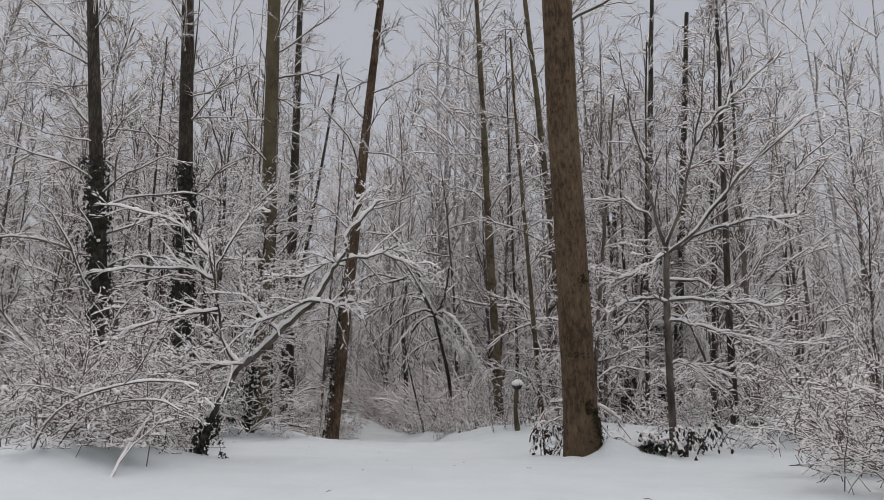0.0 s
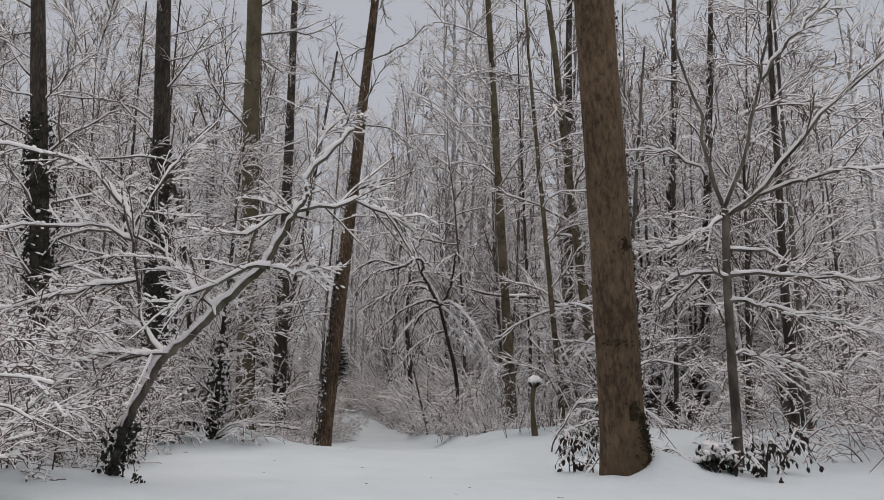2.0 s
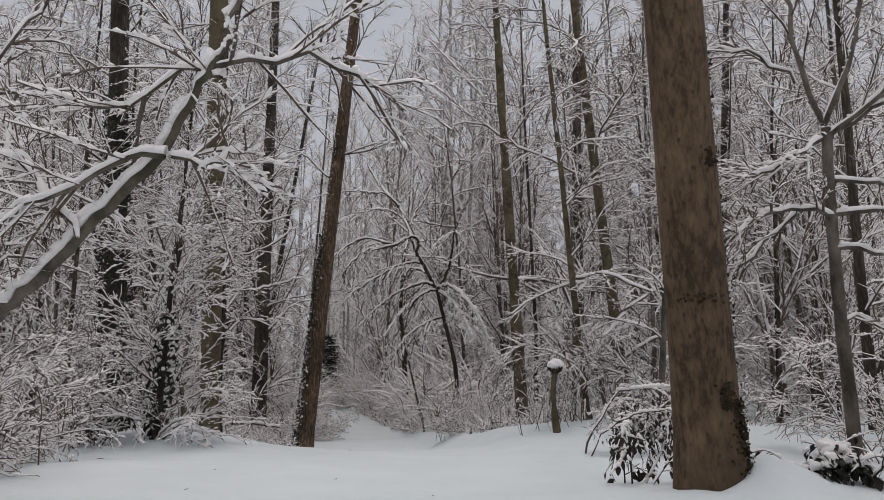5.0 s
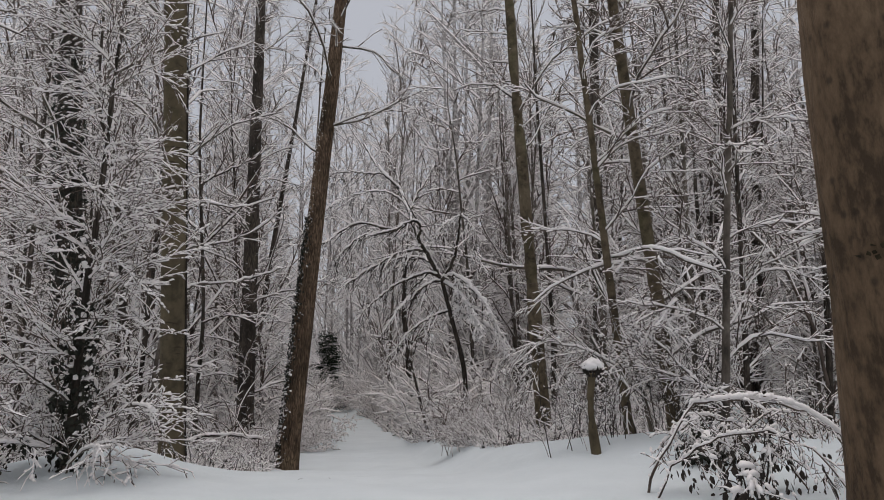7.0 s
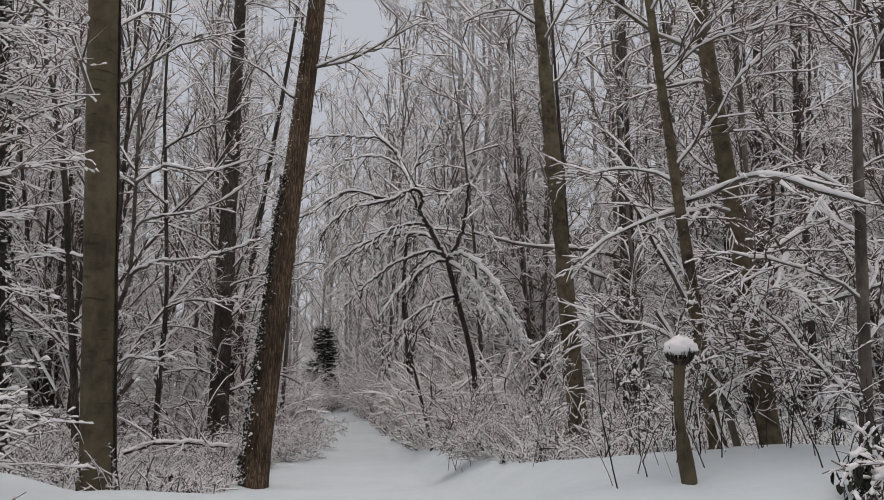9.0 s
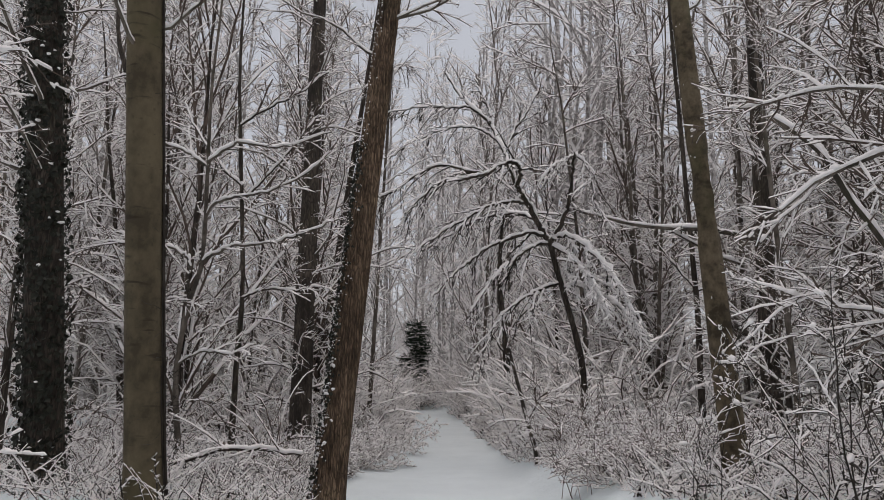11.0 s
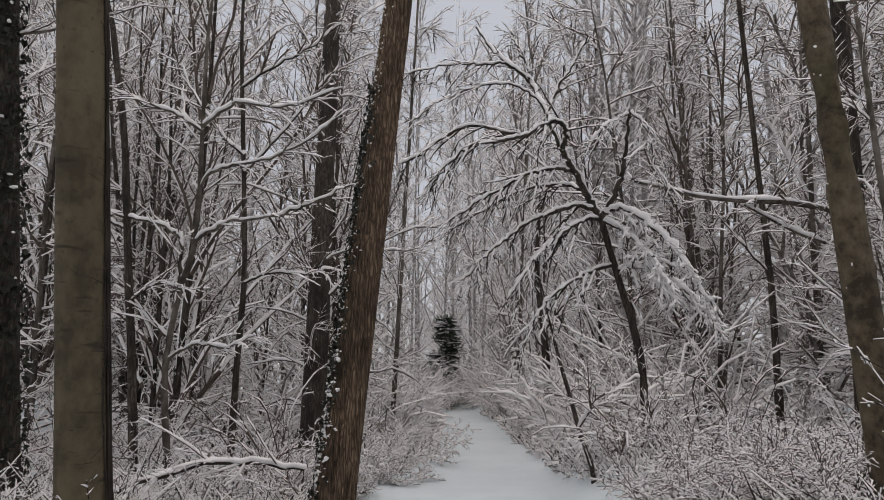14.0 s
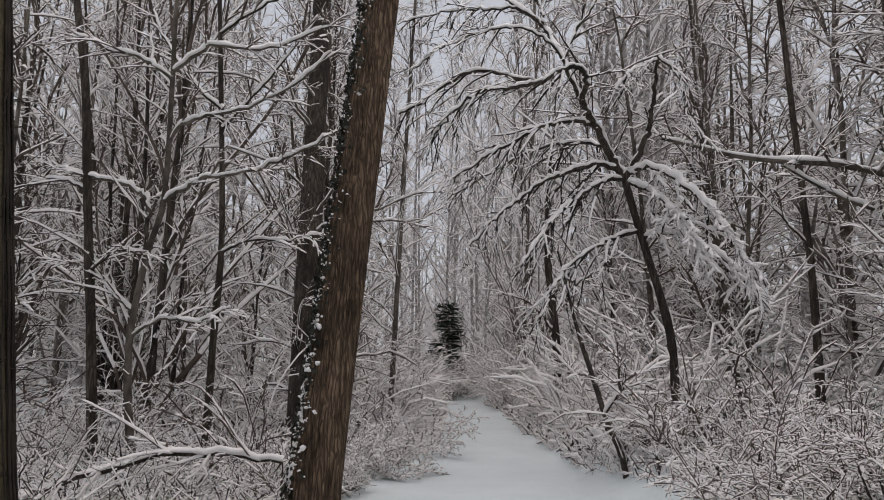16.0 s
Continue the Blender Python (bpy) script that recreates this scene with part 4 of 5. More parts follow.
# a tendril of ivy that hangs from the arching sapling
line = curve([(-2.5, 7.76, 0.62), (-2.46, 7.72, 0.46), (-2.43, 7.7, 0.3), (-2.38, 7.68, 0.14), (-2.33, 7.66, 0.08)], 14)
h = Heap()
h.add(*tubes(line[None], np.full((1, 14), 0.003), 4))
tendril = h.make("ivy_tendril", [BLACK_TWIG], arch)
cen = np.repeat(line, 4, 0) + rng.normal(scale=0.018, size=(56, 3))
leaves("leaves", tendril, cen, unit(rng.normal(size=(56, 3)) + np.array([0, -1.0, 0])), 0.035, rng, IVY, "dark ivy leaves on the tendril")

# the forked sapling with long level branches behind the thick trunk
fork = thing("slender_tree", pose(0, 10.2, 0), "thin grey forked stem with long level snowy branches", "tree")
rng = np.random.default_rng(45)
stem = curve([(3.49, 0, -0.3), (3.5, 0, 0.6), (3.52, 0.02, 1.5), (3.54, 0, 2.42), (3.59, 0, 3.1)], 16)
h = Heap()
h.add(*bark_tube(stem[None], np.linspace(0.06, 0.045, 16)[None], 9, rng, 0.05))
h.make("trunk", [BARK_GREY], fork)
MAIN_FORKS = [
    (0.034, [(3.57, 0, 3.14), (3.43, 0, 3.77), (3.38, 0, 4.34), (3.22, 0, 4.93), (3.11, 0.1, 5.77), (3.05, 0.2, 6.6)]),
    (0.036, [(3.57, 0, 3.14), (3.79, -0.1, 3.68), (3.91, -0.2, 4.2), (4.07, -0.2, 4.74), (4.21, -0.2, 5.35), (4.4, -0.2, 6.6)]),
    (0.024, [(4.07, -0.2, 4.74), (4.28, -0.3, 5.03), (4.55, -0.4, 5.37), (4.87, -0.5, 5.7), (5.3, -0.6, 6.1)]),
] + [
    (0.032, [(3.58, 0, 3.01), (3.81, -0.1, 3.18), (4.23, -0.3, 3.6), (4.65, -0.5, 4.16), (5.08, -0.7, 4.55), (5.6, -0.8, 5.0)]),
    (0.026, [(3.62, 0, 3.06), (4.06, -0.1, 3.28), (4.48, -0.3, 3.43), (4.97, -0.5, 3.48), (5.5, -0.6, 3.5)]),
    (0.024, [(3.55, 0, 2.26), (3.16, -0.2, 2.27), (2.76, -0.3, 2.18), (2.5, -0.4, 2.0)]),
    (0.024, [(3.54, 0, 3.0), (3.28, -0.1, 2.84), (3.0, -0.2, 2.66), (2.7, -0.2, 2.58)]),
    (0.024, [(3.54, 0, 2.27), (3.99, -0.1, 2.27), (4.33, -0.2, 2.22), (4.81, -0.3, 2.15), (5.28, -0.3, 2.17)]),
]
SMALL_FORKS = [
    (0.022, [(3.55, 0, 2.6), (4.02, 0.1, 2.62), (4.35, 0.2, 2.46), (4.68, 0.3, 2.3), (5.02, 0.4, 2.22)]),
    (0.022, [(3.53, 0, 1.95), (3.76, -0.1, 1.93), (4.15, -0.2, 1.78), (4.55, -0.3, 1.68), (4.9, -0.4, 1.6)]),
    (0.016, [(3.23, 0, 2.28), (2.93, 0.1, 1.99), (2.64, 0.2, 1.77), (2.43, 0.3, 1.74)]),
    (0.016, [(3.5, 0, 1.3), (3.8, 0.1, 1.35), (4.2, 0.2, 1.25), (4.6, 0.3, 1.1)]),
    (0.016, [(3.4, 0.1, 3.61), (3.0, 0.0, 3.85), (2.6, 0.0, 3.9), (2.2, 0.1, 3.8)]),
    (0.016, [(3.8, -0.1, 4.3), (4.3, 0.0, 4.5), (4.9, 0.1, 4.5), (5.4, 0.2, 4.4)]),
]
FORKS = MAIN_FORKS + SMALL_FORKS
for rad0, pts in FORKS:
    c = curve(pts, 11)
    c[1:] += rng.normal(scale=0.02, size=(10, 3))
    limb_parts(fork, c[None], 0.85 * np.linspace(rad0, rad0 * 0.35, 11)[None], rng, 0.026, 13, 7, BARK_GREY, TWIG, lumps=34, lump=0.028, bare=0.3,
               sub=dict(length=(0.35, 0.9), angle=(20, 50), lift=(-0.15, 0.2), droop=0.06, wob=0.12, pts=4, thick=0.009),
               twig=dict(length=(0.12, 0.35), angle=(20, 50), lift=(-0.15, 0.2), droop=0.06, wob=0.12, pts=3, thick=0.009))

# slender saplings whose stems and limbs can be followed one by one
def sapling(label, y, r0, r1, line, limbs, seed, bark, load=0.04, n_sub=10, n_twig=6):
    rng = np.random.default_rng(seed)
    root = thing("slender_tree", pose(0, y, 0), label, "tree")
    c = curve(line, 5 * len(line))
    h = Heap()
    h.add(*bark_tube(c[None], np.interp(np.arange(len(c)), [0, 0.7 * len(c), len(c)], [r0, r1, 0.3 * r1])[None], 8, rng, 0.06))
    h.make("trunk", [bark], root)
    for rad, pts in limbs:
        c = curve(pts, 5 * len(pts))
        c[2:] += rng.normal(scale=0.012, size=(len(c) - 2, 3))
        limb_parts(root, c[None], np.linspace(rad, 0.3 * rad, len(c))[None], rng, load, n_sub, n_twig, bark, TWIG, lumps=20, lump=0.026, bare=0.25,
                   sub=dict(length=(0.4, 1.1), angle=(20, 50), lift=(-0.1, 0.25), droop=0.06, wob=0.10, pts=5, thick=0.009),
                   twig=dict(length=(0.12, 0.4), angle=(20, 55), lift=(-0.15, 0.2), droop=0.06, wob=0.10, pts=3, thick=0.009))
    return root


sapling("grey forked sapling with long sweeping snowy limbs", 22.0, 0.062, 0.03, [(-7.05, 0, -0.7), (-7.05, 0, -0.31), (-7.24, 0, 1.1), (-7.11, 0, 2.34), (-6.91, 0, 3.21), (-6.95, 0, 4.9), (-7.01, 0, 6.7), (-7.0, 0.1, 9.5), (-7.1, 0.1, 16.5)], [
    (0.034, [(-7.12, 0, 2.4), (-7.16, 0, 3.1), (-7.3, 0, 3.3), (-7.67, 0, 3.47), (-8.25, 0, 3.61), (-8.8, 0.1, 3.8)]),
    (0.03, [(-6.9, 0, 3.6), (-6.85, 0, 4.15), (-6.36, 0, 4.37), (-5.66, 0, 4.46), (-4.88, 0, 4.81), (-4.51, 0, 5.17)]),
    (0.03, [(-6.91, 0, 3.15), (-6.6, 0, 3.32), (-6.15, -0.2, 3.39), (-5.26, -0.4, 3.41), (-4.59, -0.6, 3.51), (-4.06, -0.8, 3.66)]),
] + [
    (0.026, [(-6.96, 0, 5.1), (-6.33, 0, 5.44), (-5.48, 0, 5.3), (-4.52, 0, 5.54)]),
    (0.024, [(-6.96, 0, 5.0), (-7.4, -0.1, 5.3), (-8.0, -0.2, 5.5), (-8.7, -0.2, 5.9)]),
    (0.02, [(-7.2, 0, 1.6), (-7.6, 0, 1.9), (-8.1, 0.1, 2.3), (-8.4, 0.1, 2.35)]),
    (0.02, [(-7.2, 0, 1.3), (-6.7, -0.1, 1.5), (-6.1, -0.2, 1.45), (-5.6, -0.3, 1.6)]),
], 811, BARK_GREY)
sapling("thin dark stem with rising snowy limbs", 23.0, 0.06, 0.03, [(-6.6, 0, -0.8), (-6.6, 0, 1.43), (-6.59, 0, 2.88), (-6.81, 0, 5.35), (-6.99, 0, 7.36), (-7.1, 0.1, 10), (-7.2, 0.1, 17.0)], [
    (0.024, [(-6.93, 0, 6.2), (-6.35, 0, 6.54), (-5.64, 0, 6.85), (-5.0, 0, 7.3)]),
    (0.022, [(-6.7, 0, 4.6), (-6.2, 0, 5.1), (-5.6, 0, 5.8), (-5.2, 0.1, 6.4)]),
    (0.022, [(-6.75, 0, 4.9), (-7.3, 0, 5.4), (-7.9, 0, 6.2), (-8.3, 0.1, 6.9)]),
    (0.02, [(-6.6, 0, 2.6), (-6.0, -0.1, 2.75), (-5.3, -0.2, 2.7), (-4.9, -0.2, 2.8)]),
], 812, BARK_DARK)
sapling("dark thin stem leaning among the saplings", 22.0, 0.075, 0.05, [(-7.58, 0, -0.8), (-7.79, 0, 0.85), (-8.11, 0, 2.85), (-8.46, 0, 5.07), (-8.92, 0, 7.02), (-9.4, 0.1, 9), (-9.5, 0.1, 16.0)], [
    (0.02, [(-8.2, 0, 3.4), (-8.8, 0, 3.6), (-9.5, 0.1, 3.5)]),
    (0.02, [(-8.0, 0, 2.2), (-7.5, -0.1, 2.45), (-6.9, -0.2, 2.4)]),
], 813, BARK_DARK)
sapling("dark double stem at the edge of the trail", 31.0, 0.12, 0.09, [(-2.0, 0, -0.9), (-2.05, 0, -0.09), (-2.12, 0, 1.24), (-2.21, 0, 2.53), (-2.35, 0, 4.2), (-2.2, 0, 6.5)], [
    (0.03, [(-2.15, 0, 1.9), (-2.7, -0.2, 2.6), (-3.4, -0.3, 2.9)]),
    (0.03, [(-2.2, 0, 2.4), (-1.6, -0.2, 3.1), (-0.9, -0.3, 3.5)]),
], 814, BARK_DARK)
sapling("thin bent stem leaning over the trail edge", 22.0, 0.035, 0.03, [(-0.8, -0.4, -0.5), (-0.83, -0.2, -0.07), (-0.98, 0.5, 0.28), (-1.14, 1.0, 0.8), (-1.35, 1.5, 1.48), (-1.6, 1.7, 2.6)], [
    (0.014, [(-1.0, 0.5, 0.4), (-0.8, 0.2, 0.7), (-0.75, 0.0, 1.0)]),
], 815, BARK_DARK)
sapling("straight thin dark stem with few limbs", 27.0, 0.085, 0.05, [(2.57, 0, -0.4), (2.57, 0, 0.59), (2.61, 0, 2.46), (2.58, 0, 4.0), (2.5, 0, 7.0), (2.4, 0, 11), (2.3, 0, 18.0)], [
    (0.022, [(2.6, 0, 3.2), (2.0, 0, 4.0), (1.4, 0, 5.0)]),
    (0.022, [(2.58, 0, 4.4), (3.1, 0, 5.3), (3.5, 0, 6.3)]),
], 816, BARK_DARK)

# the ivy-clad sapling on the snow ridge
sap, sp_, sr_ = big_tree("slender_tree", stand(-3.72, 12.95), "ivy-clad sapling with clumps of snow", 150, 5.5, (0.02, 0.0), 0.045, BARK_DARK, start=0.10, n_limbs=44, reach=(0.5, 1.5),
                         load=0.014, n_sub=9, n_twig=7, lift=(0.0, 0.6), sides=8, lumps=48, lump=0.024, blunt=True)
c, o = climb(sp_, sr_, -0.1, 1.6, 420, rng, 0.0, 3.0)
leaves("ivy", sap, c + o * rng.uniform(0, 0.1, (420, 1)), o, 0.07, rng, IVY, "dark ivy leaves")
c, o = climb(sp_, sr_, 0.3, 2.4, 60, rng, 0.0, 3.0)
clumps("snow_clumps", sap, c + o * 0.06, 0.03, rng, "lumps of snow caught in the ivy")


# the cut stem with its cap of snow
def cut_stem():
    root = thing("cut_stem", stand(1.5, 14.1), "short cut stem capped with a ball of snow", "stump")
    rng = np.random.default_rng(51)
    p = curve([(0.05, 0, -0.3), (0.01, 0, 0.1), (-0.02, 0, 0.5), (0.02, 0, 0.86)], 9)
    h = Heap()
    r = np.array([0.05, 0.05, 0.056, 0.05, 0.047, 0.041, 0.04, 0.037, 0.04])
    h.add(*bark_tube(p[None], r[None], 12, rng, 0.12))
    h.make("trunk", [BARK_SMOOTH], root)
    bm = bmesh.new()
    bmesh.ops.create_cone(bm, cap_ends=True, segments=12, radius1=0.04, radius2=0.038, depth=0.01, matrix=Matrix.Translation((0.02, 0, 0.86)))
    me = bpy.data.meshes.new("cut_top")
    bm.to_mesh(me)
    bm.free()
    me.materials.append(CUT)
    new("cut_top", me).parent = root
    bm = bmesh.new()
    bmesh.ops.create_icosphere(bm, subdivisions=4, radius=1)
    for v in bm.verts:
        d = v.co.copy()
        k = 1 + 0.16 * noise.noise(d * 2.2) + 0.09 * noise.noise(d * 6)
        v.co = Vector((d.x * 0.118 * k, d.y * 0.11 * k, (d.z if d.z > 0 else d.z * 0.45) * 0.095 * k)) + Vector((0.03, 0, 0.94))
    for f in bm.faces:
        f.smooth = True
    me = bpy.data.meshes.new("snow_cap")
    bm.to_mesh(me)
    bm.free()
    me.materials.append(SNOW)
    ob = new("snow_cap", me)
    ob.parent = root
    tagged(ob, "round cap of fresh snow")
    # short shoots that spread from the cut and hold the snow
    n = 64
    a, k = rng.uniform(0, 2 * np.pi, n), rng.uniform(0.75, 1.1, n)
    e = np.stack([np.cos(a), np.sin(a), 0 * a], -1)
    foot = np.array([0.02, 0, 0.82]) + e * 0.03
    mid = foot + e * (0.055 * k)[:, None] + np.array([0, 0, 0.05])
    tip = mid + e * (0.03 * k)[:, None] + np.stack([0 * a, 0 * a, rng.uniform(0.02, 0.09, n)], -1)
    h = Heap()
    h.add(*tubes(np.stack([foot, mid, tip], 1), np.array([[0.006, 0.005, 0.003]]) * np.ones((n, 1)), 4))
    tagged(h.make("fringe", [BLACK_TWIG], root, "ring of short dark shoots under the snow"), kind="stuff")
    # thin suckers at the foot
    lp, lr = spread(p[None, 2:6], np.full((1, 4), 0.02), rng, n=7, t0=0.0, t1=0.3, length=(0.25, 0.6), angle=(10, 40), lift=(0.0, 0.5), droop=0.0, wob=0.08, pts=5, thick=0.012)
    for k in range(len(lp)):
        h = Heap()
        h.add(*snowy(lp[k:k + 1], lr[k:k + 1], 0.006, rng, 0.4))
        h.make("sucker", [BLACK_TWIG, SNOW], root)


cut_stem()

# evergreen brambles with hanging leaves at the foot of the thick trunk and along the ridge
def oval_leaves(name, parent, at, down, size, rng, mat, label):
    """Drooping pointed oval leaves, folded at the midrib."""
    n = len(at)
    d = unit(down + rng.normal(scale=0.25, size=(n, 3)))
    side = unit(np.cross(d, rng.normal(size=(n, 3))))
    nrm = np.cross(side, d)
    sz = (rng.uniform(0.6, 1.15, n) * size)[:, None]
    wd = sz * rng.uniform(0.2, 0.3, (n, 1))
    fold = nrm * sz * 0.07
    pts = [at, at + d * sz * 0.3 - side * wd + fold, at + d * sz * 0.7 - side * wd * 0.8 + fold, at + d * sz, at + d * sz * 0.7 + side * wd * 0.8 + fold, at + d * sz * 0.3 + side * wd + fold, at + d * sz * 0.5]
    v = np.stack(pts, 1).reshape(-1, 3)
    f = np.array([[0, 1, 6, -1], [1, 2, 6, -1], [2, 3, 6, -1], [3, 4, 6, -1], [4, 5, 6, -1], [5, 0, 6, -1]])
    q = np.where(f[None] < 0, -1, f[None] + np.arange(n)[:, None, None] * 7).reshape(-1, 4)
    return tagged(mesh_object(name, v, q, [mat], None, parent, label), kind="stuff")


def bramble(k, x, y, canes, height, reach, n_leaf, size, mat, heap):
    g = np.random.default_rng(520 + k)
    root = thing("bramble", stand(x, y), "low bramble with drooping dark leaves under snow", "shrub", "brambles on the snow bank")
    a, out = g.uniform(0, 2 * np.pi, canes), g.uniform(0.35, 1.0, canes) * reach
    for j in range(canes):
        e = np.array([math.cos(a[j]), math.sin(a[j]), 0])
        f, tall = g.normal(scale=0.16, size=3) * np.array([1, 1, 0]), height * g.uniform(0.45, 1.1)
        c = curve([f * 0.4 + (0, 0, -0.1), f + e * out[j] * 0.3 + (0, 0, 0.6 * tall), f + e * out[j] * 0.6 + (0, 0, tall * g.uniform(0.7, 1.05)), f + e * out[j] + (0, 0, tall * g.uniform(0.1, 0.6))], 12)[None]
        r = np.linspace(0.007, 0.003, 12)[None]
        sp, sr = spread(c, r, g, n=9, t0=0.1, t1=1.0, length=(0.1, 0.3), angle=(25, 70), lift=(-0.8, 0.1), droop=0.2, wob=0.1, pts=4, thick=0.012)
        h = Heap()
        h.add(*snowy(c, r, 0.012, g))
        cane = h.make("stem", [BLACK_TWIG, SNOW], root)
        h = Heap()
        h.add(*snowy(sp, sr, 0.008, g, 0.5))
        tagged(h.make("twig_spray", [BLACK_TWIG, SNOW], cane), kind="stuff")
        h = Heap()
        h.add(*pads(c, 7, g, 0.06, 0.026))
        h.add(*pads(sp, 12, g, 0.045, 0.02))
        tagged(h.make("snow_dusting", [SNOW], cane, "soft pads of snow on the leaves"), kind="stuff")
        n = n_leaf // canes
        oval_leaves("leaves", cane, along(sp, n, g), np.tile((0.35 * e[0], 0.35 * e[1], -1.0), (n, 1)), size, g, mat, "drooping dark leaves")
    if heap:
        n = 90
        b = g.uniform(0, 2 * np.pi, n)
        rad = np.sqrt(g.uniform(0, 1, n)) * heap
        c = np.stack([np.cos(b) * rad, np.sin(b) * rad, 0.16 * (1 - (rad / heap) ** 2) + g.uniform(-0.02, 0.06, n)], -1)
        oval_leaves("leaves", root, np.repeat(c, 3, 0) + g.normal(scale=0.03, size=(3 * n, 3)), np.tile((0, -0.6, -0.6), (3 * n, 1)), 0.09, g, IVY, "matted dark leaves")
        clumps("snow_clumps", root, c[:26] + np.array([0, 0.03, 0.05]), 0.055, g, "lumps of snow on the matted leaves", 2)


for k, row in enumerate([(2.98, 9.5, 5, 0.3, 0.6, 50, 0.07, IVY, 0.22), (3.4, 9.3, 7, 0.46, 0.6, 105, 0.09, DARK_LEAF, 0.0), (1.55, 9.95, 7, 0.6, 0.5, 75, 0.09, DARK_LEAF, 0.0),
                         (2.4, 12.1, 10, 0.5, 0.6, 50, 0.075, DARK_LEAF, 0.0), (2.5, 13.3, 9, 0.42, 0.55, 180, 0.08, IVY, 0.25), (-4.3, 12.5, 9, 0.45, 0.6, 150, 0.07, IVY, 0.0)]):
    bramble(k, *row)

# the bramble arch under its long roll of snow
arc = thing("bramble", pose(0, 12.0, 0), "arching bramble canes under a thick roll of snow", "shrub", "brambles on the snow bank")
g = np.random.default_rng(541)
for rad0, pts in ((0.012, [(1.55, 0.05, 0.0), (1.66, 0, 0.32), (1.82, 0, 0.57), (2.0, 0, 0.75), (2.22, 0, 0.74), (2.46, 0, 0.75), (2.75, 0.05, 0.69), (3.0, 0.1, 0.58), (3.35, 0.15, 0.1)]),
                        (0.010, [(1.55, -0.1, -0.05), (1.75, -0.15, 0.28), (2.05, -0.2, 0.46), (2.4, -0.25, 0.5), (2.75, -0.25, 0.36), (2.95, -0.3, 0.05)]),
                        (0.008, [(2.9, 0.2, -0.05), (2.6, 0.15, 0.4), (2.2, 0.1, 0.6), (1.9, 0.1, 0.55), (1.7, 0.1, 0.4)]),
                        (0.008, [(2.2, 0.3, -0.05), (2.35, 0.25, 0.4), (2.6, 0.2, 0.62), (2.95, 0.2, 0.6), (3.2, 0.2, 0.4)])):
    c = curve(pts, 18)
    c[1:-1] += g.normal(scale=0.012, size=(16, 3))
    limb_parts(arc, c[None], np.linspace(rad0, rad0 * 0.5, 18)[None], g, 0.006, 22, 6, TWIG, TWIG, lumps=44, lump=0.021, bare=0.2,
               sub=dict(length=(0.15, 0.45), angle=(30, 80), lift=(-1.0, -0.1), droop=0.25, wob=0.15, pts=4, thick=0.012),
               twig=dict(length=(0.06, 0.18), angle=(30, 70), lift=(-0.4, 0.2), droop=0.1, wob=0.12, pts=3, thick=0.012))

top = curve([(2.05, 0, 0.74), (2.22, 0, 0.75), (2.46, 0, 0.76), (2.75, 0.05, 0.7), (3.0, 0.1, 0.57), (3.15, 0.12, 0.45)], 40)[None]
h = Heap()
h.add(*caps(top, np.full((1, 40), 0.012), 0.03, g))
h.add(*pads(top, 200, g, 0.06, 0.032))
h.make("snow_roll", [SNOW], arc, "thick uneven roll of snow on the arch")
a = g.uniform(1.75, 2.95, 360)
c = np.stack([a, g.normal(scale=0.15, size=360), g.uniform(0.05, 0.95, 360) * np.interp(a, [1.7, 2.3, 3.0], [0.3, 0.62, 0.35])], -1)
oval_leaves("leaves", arc, c[:110], np.tile((0, -0.2, -1.0), (110, 1)), 0.075, g, DARK_LEAF, "withered dark leaves below the canes")

# shrubs close to the camera at either side of the clearing
LEFT_SHRUBS = [
    (-3.1, 6.2, 9, 0.8, 0.014),
    (-3.3, 6.9, 18, 1.4, 0.018),
    (-3.9, 7.6, 18, 1.9, 0.018),
    (-3.6, 8.9, 14, 1.3, 0.016),
    (-4.3, 8.6, 18, 2.3, 0.018),
    (-4.0, 10.2, 16, 1.7, 0.016),
    (-4.9, 9.8, 18, 2.6, 0.018),
    (-5.6, 11.0, 18, 2.8, 0.018),
    (-4.8, 11.9, 16, 1.9, 0.018),
    (-6.8, 13.6, 16, 2.4, 0.018),
]
RIGHT_SHRUBS = [
    (3.95, 5.6, 18, 1.5, 0.018),
    (4.7, 6.9, 18, 1.8, 0.018),
    (6.9, 13.2, 18, 2.0, 0.018),
    (6.3, 11.8, 20, 2.4, 0.018),
    (6.4, 10.6, 18, 2.4, 0.018),
    (4.6, 11.4, 14, 1.8, 0.018),
    (0.4, 20.0, 16, 1.2, 0.012),
    (1.1, 19.5, 18, 1.0, 0.014),
    (2.4, 18.2, 14, 1.3, 0.014),
    (0.0, 18.7, 16, 1.0, 0.012),
    (0.75, 18.7, 16, 0.85, 0.013),
]
for k, (x, y, canes, height, load) in enumerate(LEFT_SHRUBS + RIGHT_SHRUBS):
    left, far = x < -2, y > 17
    shrub("shrub", stand(x, y), "dense shrub bowed under clinging snow", 600 + k, canes, height, 1.0, load * (0.45 if far else 0.6), "shrubs beside the clearing", n_sub=12, n_twig=3 if far else 4,
          droop=0.24, lumps=40 if far else 34, hang=0.25 if left else 0.15, sub_len=(0.15, 0.45) if far else (0.25, 0.6), twig_len=(0.06, 0.2) if far else (0.1, 0.28), thick=0.5, pad=0.015 if far else 0.02)

